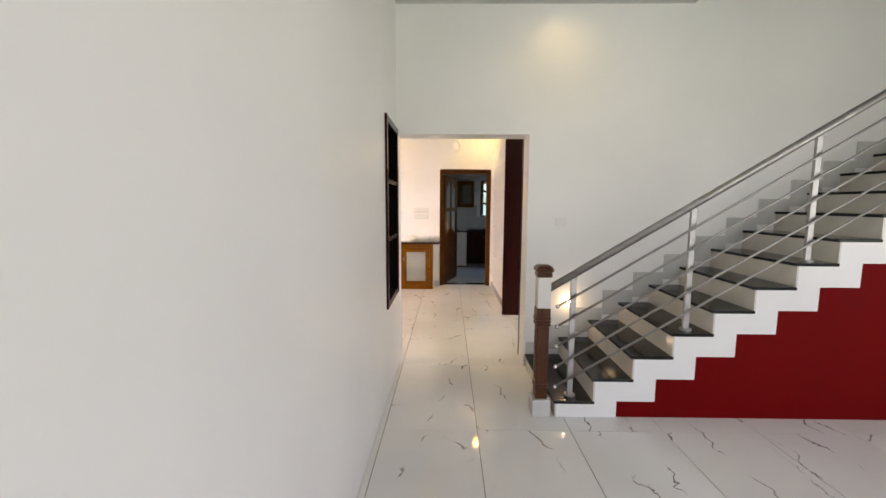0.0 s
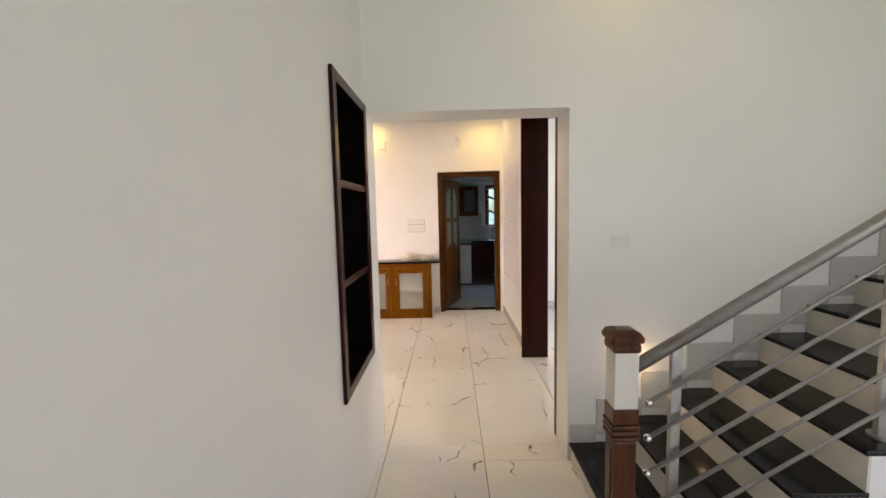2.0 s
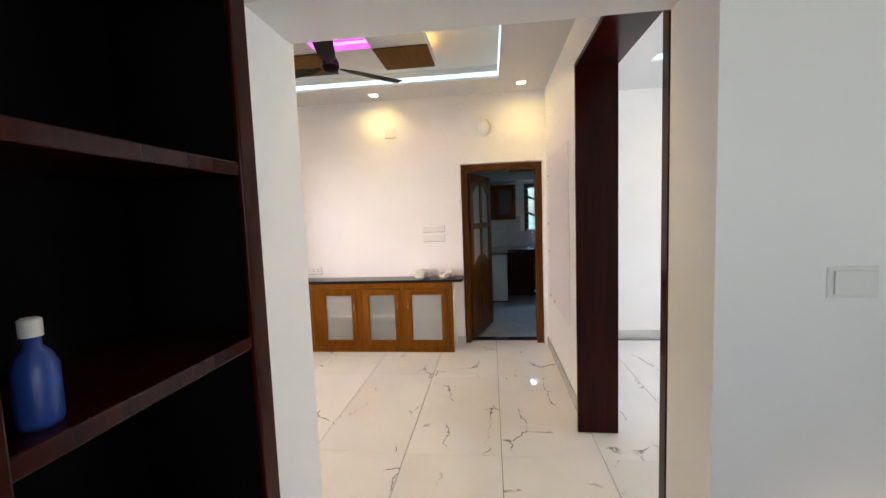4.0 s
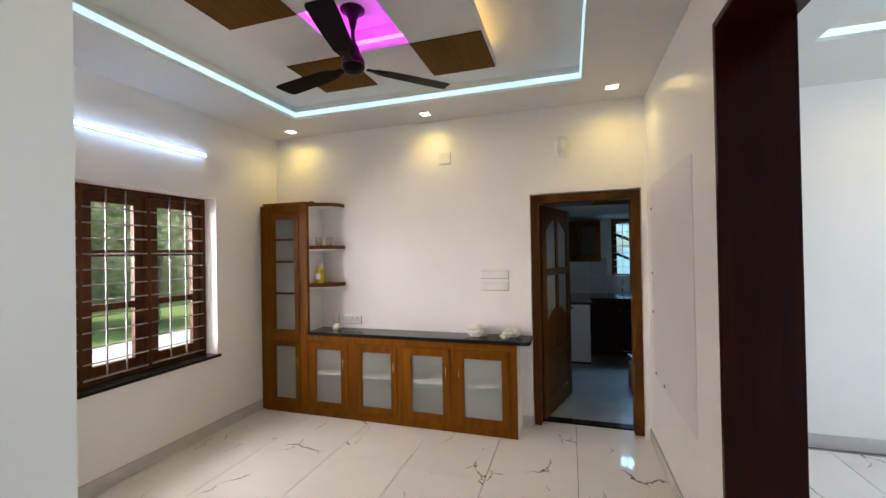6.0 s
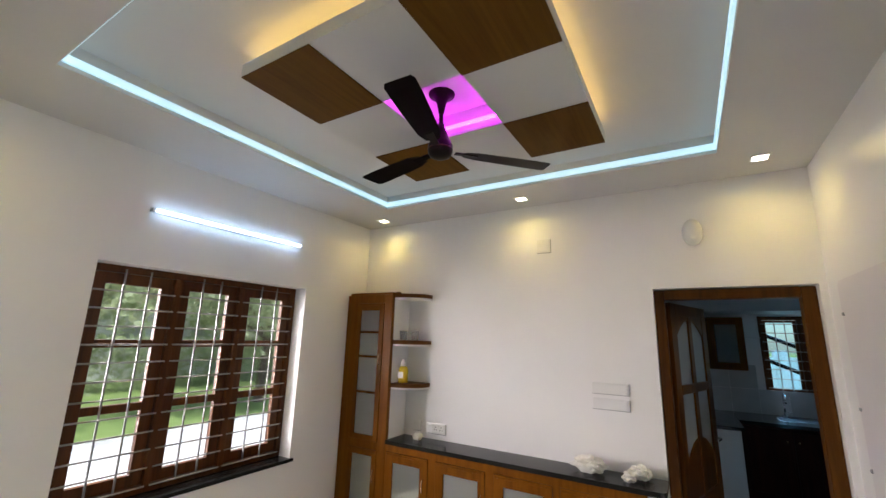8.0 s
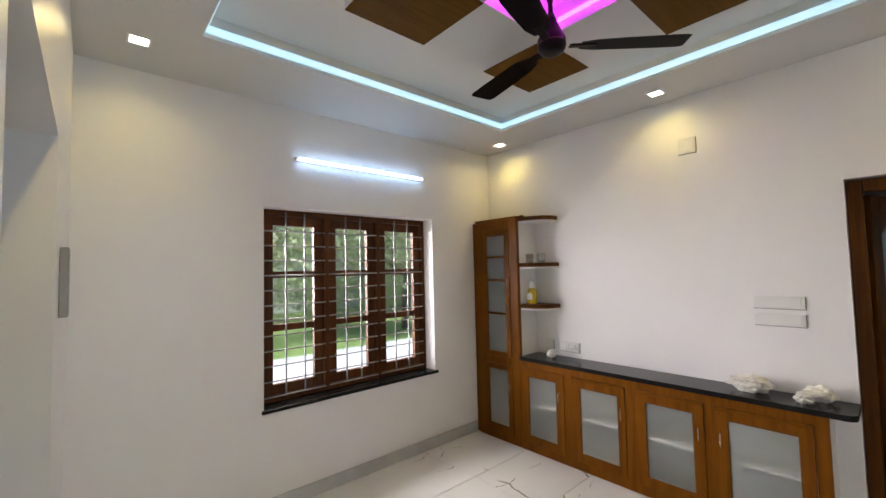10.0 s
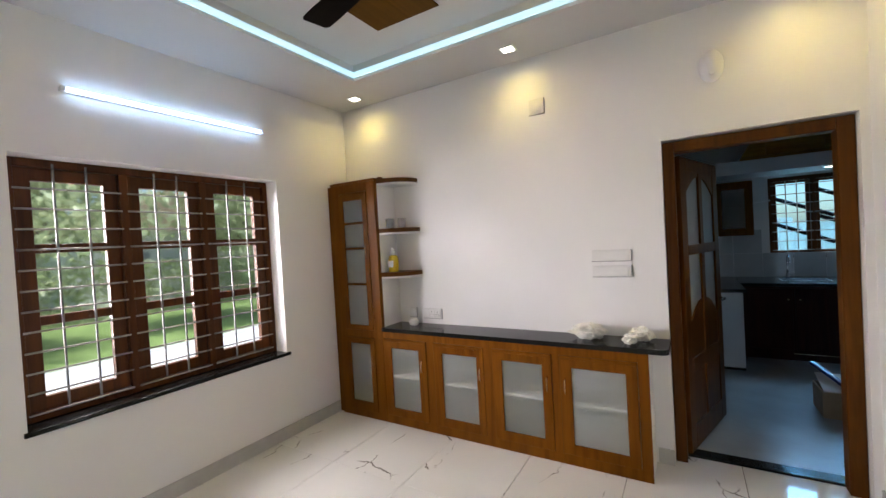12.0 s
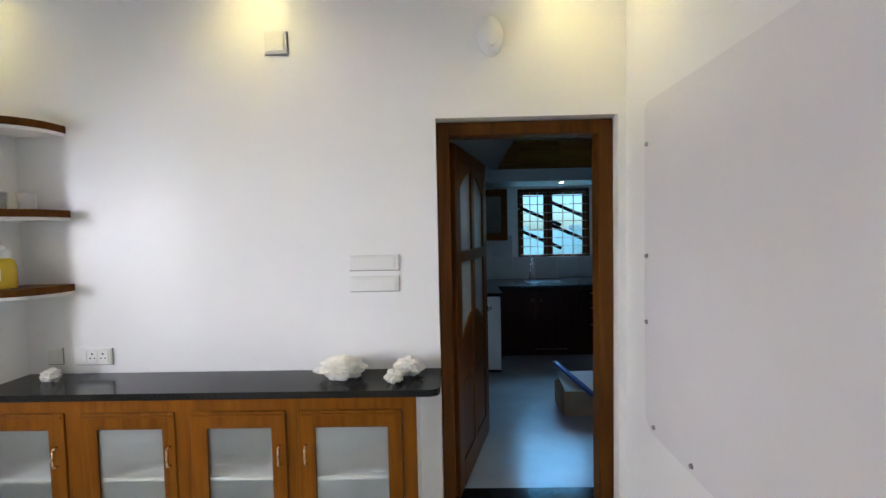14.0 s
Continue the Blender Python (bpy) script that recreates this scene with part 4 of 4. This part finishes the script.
box(bm, LW - 0.15, LW - 0.045, -LT / 2 - 0.042, -LT / 2 - 0.028, 0.94, 0.96, 0.004)
box(bm, LW - 0.15, LW - 0.045, LT / 2 + 0.028, LT / 2 + 0.042, 0.94, 0.96, 0.004)
part("door_handle", bm, BRIGHT, leaf, "steel lever handle")

# ---- kitchen ----
KX0, KX1, KY1, KT = -0.3, 3.4, 12.32, 2.78
setting("kitchen_floor", KFLOOR, [(KX0, KX1, 9.06, KY1, -0.2, 0.002)], "dull grey kitchen floor tiles", "floor")
setting("wall_kitchen", PAINT, [(KX0 - 0.2, KX0, 9.06, KY1 + 0.2, -0.1, TOP), (KX1, KX1 + 0.2, 9.3, KY1 + 0.2, -0.1, TOP), (1.46, KX1 + 0.2, 9.3, 9.32, -0.1, TOP), (KX0, 1.28, KY1, KY1 + 0.2, -0.1, TOP), (2.27, KX1, KY1, KY1 + 0.2, -0.1, TOP),
        (1.28, 2.27, KY1, KY1 + 0.2, -0.1, 1.086), (1.28, 2.27, KY1, KY1 + 0.2, 2.092, TOP), (1.46, 1.48, 9.06, 9.3, -0.1, TOP)], "white kitchen walls in dim light", "wall")
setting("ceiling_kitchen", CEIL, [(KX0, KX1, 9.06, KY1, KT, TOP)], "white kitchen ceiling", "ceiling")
splash = tagged(new("wall_tiling"), "pale grey glazed kitchen wall tiles", "wall tiles", kind="structure")
tile_bm = bmesh.new()
box(tile_bm, 0.002, 0.298, -0.008, 0, 0.002, 0.298, 0.002)
tile_me = mesh_of(tile_bm, "wall_tile", KTILE)
for i in range(12):
    for j in range(2):
        x, z = KX0 + 0.3 * i, 0.86 + 0.3 * j
        if z > 1.0 and 1.0 < x < 2.5:
            continue
        ob = new("wall_tile", tile_me)
        ob.parent, ob.location = splash, (x, KY1, z)

kwin = tagged(new("window_2"), "dark timber kitchen window with two barred casements", "window", kind="structure")
a0, a1, c0, c1 = 1.28, 2.27, 1.086, 2.092
wy0, wy1 = KY1 + 0.03, KY1 + 0.09
for b in ((a0, a0 + 0.05), (a1 - 0.05, a1), (1.685, 1.735)):
    block("frame_post", WINWOOD, kwin, b[0], b[1], wy0, wy1, c0, c1, 0.004)
for b in ((c0, c0 + 0.05), (c1 - 0.05, c1)):
    block("frame_rail", WINWOOD, kwin, a0 + 0.05, a1 - 0.05, wy0 + 0.001, wy1 - 0.001, b[0], b[1], 0.004)
for x0, x1 in ((a0 + 0.052, 1.683), (1.737, a1 - 0.052)):
    bm = bmesh.new()
    ring(bm, 1, (x0, x1, c0 + 0.052, c1 - 0.052), (x0 + 0.035, x1 - 0.035, c0 + 0.1, c1 - 0.08), wy0 + 0.03, wy1 - 0.002)
    sash = part("casement", bm, WINWOOD, kwin)
    ob = block("pane", KPANE, sash, x0 + 0.035, x1 - 0.035, wy1 - 0.02, wy1 - 0.016, c0 + 0.1, c1 - 0.08, 0)
    ob.visible_shadow = False
    for k in range(8):
        z = c0 + 0.1 + 0.115 * k
        bm = bmesh.new()
        tube(bm, (x0 - 0.02, wy0 - 0.006, z), (x1 + 0.02, wy0 - 0.006, z), 0.005, sides=8)
        part("cross_bar", bm, BARWHITE, kwin, smooth=True)
    for f in (0.35, 0.65):
        xx = x0 + (x1 - x0) * f
        block("upright_bar", BARWHITE, kwin, xx - 0.005, xx + 0.005, wy0 + 0.002, wy0 + 0.012, c0 + 0.04, c1 - 0.04, 0)

base = thing("kitchen_base_cupboard", "dark red-brown kitchen base cupboards under the sink", "kitchen cupboard")
block("body", KITCHENWOOD, base, 0.88, 3.3, 11.62, KY1 - 0.002, 0.002, 0.82, 0.003)
for i in range(4):
    x = 0.9 + 0.48 * i
    if i == 2:
        for z0, z1 in ((0.12, 0.42), (0.44, 0.62), (0.64, 0.8)):
            d = block("drawer", KITCHENWOOD, base, x, x + 0.46, 11.6, 11.62, z0, z1, 0.006)
            block("drawer_handle", BRASS, d, x + 0.15, x + 0.31, 11.585, 11.595, z1 - 0.05, z1 - 0.038, 0.002)
    else:
        d = block("door", KITCHENWOOD, base, x, x + 0.46, 11.6, 11.62, 0.12, 0.8, 0.006)
        bm = bmesh.new()
        bmesh.ops.create_uvsphere(bm, u_segments=12, v_segments=8, radius=0.012, matrix=Matrix.Translation((x + (0.42 if i % 2 == 0 else 0.04), 11.592, 0.68)))
        part("knob", bm, BRASS, d, smooth=True)
block("kick_rail", BRASS, base, 1.35, 1.75, 11.612, 11.619, 0.075, 0.085, 0)
sidec = thing("kitchen_side_cupboard", "white-ended kitchen counter unit by the wall", "kitchen cupboard")
block("end_panel", PAINT, sidec, KX0, 0.872, 11.05, 11.07, 0.03, 0.825, 0.003, "white end panel")
block("body", KITCHENWOOD, sidec, KX0, 0.86, 11.07, KY1 - 0.002, 0.002, 0.825, 0.003)
block("foot_strip", GRANITE, sidec, 0.6, 0.872, 11.052, 11.07, 0.002, 0.03, 0)
ktop = thing("kitchen_worktop", "polished black granite kitchen worktop with a sink", "worktop")
bm = bmesh.new()
box(bm, KX0, 0.9, 11.03, KY1 - 0.01, 0.826, 0.862, 0.004)
box(bm, 0.9, 3.35, 11.58, KY1 - 0.01, 0.826, 0.862, 0.004)
part("slab", bm, GRANITE, ktop)
block("sink_rim", STEEL, ktop, 1.312, 1.738, 11.812, 12.088, 0.8605, 0.864, 0.001, "steel sink rim")
# flat near-black sheet in place of the bowl's shaded hollow
block("sink_hollow_shade", DARKBACK, ktop, 1.32, 1.73, 11.82, 12.08, 0.862, 0.866, 0.001)
tap = thing("sink_tap", "chrome swan-neck tap behind the sink", "tap", at=(1.42, 12.2, 0.862))
bm = bmesh.new()
pts = [(0, 0, 0), (0, 0, 0.2)] + [(0, -0.07 + 0.07 * math.cos(a), 0.2 + 0.07 * math.sin(a)) for a in np.linspace(0.3, 3.0, 8)] + [(0, -0.14, 0.17)]
for p, q in zip(pts, pts[1:]):
    tube(bm, p, q, 0.011, sides=10)
part("spout", bm, BRIGHT, tap, smooth=True)
bm = bmesh.new()
lathe(bm, [(0.03, 0), (0.028, 0.02), (0.016, 0.03), (0.016, 0.06)])
part("tap_base", bm, BRIGHT, tap, smooth=True)
bm = bmesh.new()
box(bm, 0.012, 0.07, -0.007, 0.007, 0.05, 0.062, 0.003)
part("lever", bm, BRIGHT, tap)
upper = thing("kitchen_wall_cupboard", "dark wooden wall cupboard with a glass door", "kitchen cupboard")
block("body", KITCHENWOOD, upper, 0.3, 1.09, 12.0, KY1 - 0.002, 1.4, 2.06, 0.003)
for x0, x1 in ((0.3, 0.69), (0.7, 1.09)):
    bm = bmesh.new()
    ring(bm, 1, (x0, x1, 1.4, 2.06), (x0 + 0.08, x1 - 0.08, 1.49, 1.97), 11.978, 11.998)
    d = part("door", bm, TEAK, upper)
    block("pane", FROST, d, x0 + 0.08, x1 - 0.08, 11.985, 11.99, 1.49, 1.97, 0)
block("end_shelf", PLASTIC, upper, 1.09, 1.26, 12.05, KY1, 1.80, 1.815, 0.002)
slab = thing("loft_shelf", "white concrete loft slab over the kitchen window", "loft shelf")
block("slab", CEIL, slab, KX0, KX1, 11.7, KY1, 2.12, 2.27, 0.004)
loft = thing("loft_cupboard", "yellow-brown wooden loft cupboard above the slab", "loft cupboard")
bm = bmesh.new()
prism(bm, [(0.95, 2.272), (KX1 - 0.02, 2.272), (KX1 - 0.02, 2.62), (1.15, 2.62)], 1, 11.74, KY1)
part("body", bm, LOFTWOOD, loft)
for i in range(4):
    x = 1.2 + 0.5 * i
    d = block("door", LOFTWOOD, loft, x, x + 0.48, 11.722, 11.74, 2.31, 2.6, 0.005)
    block("moulding", LOFTWOOD, d, x + 0.06, x + 0.42, 11.714, 11.722, 2.36, 2.38, 0.002)
spot_lamp((1.75, 11.85, 2.1), 3, (0.8, 0.9, 1), 140)
dl = thing("kitchen_downlight", "small white round downlight under the loft slab", "downlight", at=(1.75, 11.85, 2.12))
bm = bmesh.new()
tube(bm, (0, 0, 0), (0, 0, -0.008), 0.04, sides=20)
part("trim", bm, PLASTIC, dl)
bm = bmesh.new()
tube(bm, (0, 0, -0.008), (0, 0, -0.011), 0.028, sides=20)
part("lens", bm, LENS, dl)
carton = thing("cardboard_box", "open cardboard box with a blue-white strip on top", "box", at=(1.25, 10.0, 0.002))
bm = bmesh.new()
box(bm, 0, 0.45, 0, 0.01, 0, 0.2)
box(bm, 0, 0.01, 0.01, 0.3, 0, 0.2)
box(bm, 0.44, 0.45, 0.01, 0.3, 0, 0.2)
box(bm, 0.01, 0.44, 0.29, 0.3, 0, 0.2)
box(bm, 0.01, 0.44, 0.01, 0.29, 0, 0.01)
part("carton", bm, CARDBOARD, carton)
bm = bmesh.new()
box(bm, 0.01, 0.44, 0, 0.28, 0, 0.006, 0, pose(0.0, 0.01, 0.201, 14, 0, 0))
part("flap", bm, PAVE, carton, "pale box flap")
bm = bmesh.new()
m = Matrix.Translation((0.11, 0.14, 0.262)) @ (Vector((0.19, -0.43, -0.12))).to_track_quat("X", "Z").to_matrix().to_4x4()
box(bm, -0.25, 0.25, -0.02, 0.02, -0.004, 0.02, 0.003, m)
part("strip", bm, BLUE, carton, "glossy blue packing strip")

# ---- outside ----
setting("ground", LAWN, [(-160, -3.6, -150, 160, -1.0, -0.45), (-3.6, 160, 12.9, 160, -1.0, -0.45), (6.2, 160, -150, 12.9, -1.0, -0.45), (-3.6, 6.2, -150, -2.2, -1.0, -0.45), (-3.6, -2.72, -2.2, 12.9, -1.0, -0.45)], "green lawn round the house", "ground")
setting("pavement", PAVE, [(-9.1, -2.72, -20, 30, -0.5, -0.44), (-9.25, -9.1, -20, 30, -0.5, -0.36)], "pale concrete driveway with a low kerb", "pavement")


def tree(x, y, height, spread, seed):
    rnd = np.random.default_rng(seed)
    t = thing("tree", "leafy green tree beyond the lawn", "tree", "trees outside", (x, y, -0.45))
    bm = bmesh.new()
    h = height * 0.5
    tube(bm, (0, 0, 0), (0.1, 0.05, h), 0.16, 0.09, 10)
    tips = []
    for i in range(7):
        a = 2 * math.pi * i / 7 + rnd.random()
        z = h * (0.55 + 0.45 * rnd.random())
        end = (math.cos(a) * spread * 0.6, math.sin(a) * spread * 0.6, z + height * (0.12 + 0.3 * rnd.random()))
        tube(bm, (0.08, 0.04, z), end, 0.06, 0.02, 7)
        tips.append(end)
    tips.append((0, 0, height * 0.85))
    part("trunk", bm, BARK, t)
    n = 9000
    which = rnd.integers(0, len(tips), n)
    centre = np.array(tips)[which] + rnd.normal(0, 1, (n, 3)) * np.array([spread * 0.26, spread * 0.26, height * 0.1])
    u = rnd.normal(0, 1, (n, 3))
    u /= np.linalg.norm(u, axis=1)[:, None]
    w = np.cross(u, rnd.normal(0, 1, (n, 3)))
    w /= np.linalg.norm(w, axis=1)[:, None]
    size = (0.035 + 0.065 * rnd.random(n))[:, None]
    quad = np.stack([centre - u * size * 1.6, centre + w * size * 0.6, centre + u * size * 1.6, centre - w * size * 0.6], 1).reshape(-1, 3)
    me = bpy.data.meshes.new("crown")
    me.from_pydata(quad.tolist(), [], np.arange(4 * n).reshape(-1, 4).tolist())
    me.materials.append(LEAF)
    crown = new("crown", me)
    crown.parent = t


for i, (x, y, h, s) in enumerate(((-12, 8.5, 6, 2.6), (-13.5, 8.2, 7, 3.2), (-17, 18.5, 7.5, 3.4), (-11.5, 14.2, 5, 2.4), (-19, 20, 8, 4), (-22, 25, 9, 4.5), (-15, 6.5, 6, 2.8), (-27, 9.5, 9, 4.5), (-21, 22.5, 8, 4), (-28, 30, 10, 5))):
    tree(x, y, h, s, 20 + i)


def hedge_row(x, y0, y1, height, seed):
    rnd = np.random.default_rng(seed)
    n = 14000
    c = np.stack([x + rnd.normal(0, 0.35, n), rnd.uniform(y0, y1, n), -0.45 + height * rnd.random(n) ** 0.8], 1)
    u = rnd.normal(0, 1, (n, 3))
    u /= np.linalg.norm(u, axis=1)[:, None]
    w = np.cross(u, rnd.normal(0, 1, (n, 3)))
    w /= np.linalg.norm(w, axis=1)[:, None]
    s = (0.035 + 0.065 * rnd.random(n))[:, None]
    quad = np.stack([c - u * s * 1.6, c + w * s * 0.6, c + u * s * 1.6, c - w * s * 0.6], 1).reshape(-1, 3)
    me = bpy.data.meshes.new("shrubs")
    me.from_pydata(quad.tolist(), [], np.arange(4 * n).reshape(-1, 4).tolist())
    me.materials.append(LEAF)
    tagged(new("shrubs", me), "uneven green shrubs along the far edge of the lawn", "shrubs", kind="stuff")


hedge_row(-17, 4, 30, 1.9, 5)
hedge_row(-25, 2, 44, 3.2, 6)

wall2 = thing("boundary_wall", "pale concrete boundary wall behind the kitchen", "boundary wall")
block("wall", PAVE, wall2, -4, 12, 15.6, 15.8, -0.45, 1.5, 0.005)
for i in range(14):
    block("pier", PAVE, wall2, -3.9 + 1.15 * i, -3.7 + 1.15 * i, 15.56, 15.84, -0.45, 1.62, 0.005)

house = thing("neighbour_house", "pale neighbouring house with a dark tiled roof", "house", at=(-24, 15.6, -0.45))
bm = bmesh.new()
box(bm, -3, 3, -3.5, 3.5, 0, 3.3)
part("wall", bm, PAVE, house)
bm = bmesh.new()
prism(bm, [(-4, 3.3), (4, 3.3), (0, 5.2)], 0, -3.5, 3.5)
part("roof", bm, CARDBOARD, house)
for y in (-1.8, 1.2):
    w = block("window", GREYPLASTIC, house, 3.0, 3.04, y, y + 1.0, 1.0, 2.3, 0.005)
    block("sill", PAVE, w, 3.0, 3.1, y - 0.05, y + 1.05, 0.94, 1.0, 0.005)

brace = thing("outside_stair_rail", "dark sloping metal bars outside the kitchen window", "railing")
for z in (1.95, 1.62):
    for x in (1.15, 1.75):
        bm = bmesh.new()
        tube(bm, (x, 12.62, z), (x + 0.8, 12.62, z - 0.36), 0.026)
        part("sloping_bar", bm, FANBROWN, brace)
for x in (1.0, 2.75):
    block("post", GREYPLASTIC, brace, x, x + 0.04, 12.6, 12.64, -0.45, 2.1, 0)

# ---- floor tiles ----
floor = tagged(new("floor"), "glossy white marble-look tiles with dark grey veins", "floor", kind="structure")
TW, TD, OX, OY = 0.62, 1.25, 0.645, 5.362
cache = {}


def tile_mesh(w, d):
    key = (round(w, 3), round(d, 3))
    if key not in cache:
        bm = bmesh.new()
        box(bm, 0, w, 0, d, -0.012, 0, 0.0008)
        cache[key] = mesh_of(bm, "floor_tile", MARBLE)
    return cache[key]


for rx0, rx1, ry0, ry1 in ((HL, HX, HFRONT, HBACK), (WL, HX, HBACK, 8.97), (WL + 0.11, HL, 3.4, HBACK)):
    for i in range(-6, 10):
        for j in range(-7, 5):
            x0, x1 = max(rx0, OX + TW * i), min(rx1, OX + TW * (i + 1))
            y0, y1 = max(ry0, OY + TD * j), min(ry1, OY + TD * (j + 1))
            gap = 0.0022
            if x1 - x0 < 0.02 or y1 - y0 < 0.02:
                continue
            ob = new("floor_tile", tile_mesh(x1 - x0 - 2 * gap, y1 - y0 - 0.0016))
            ob.parent, ob.location = floor, (x0 + gap, y0 + 0.0008, 0)
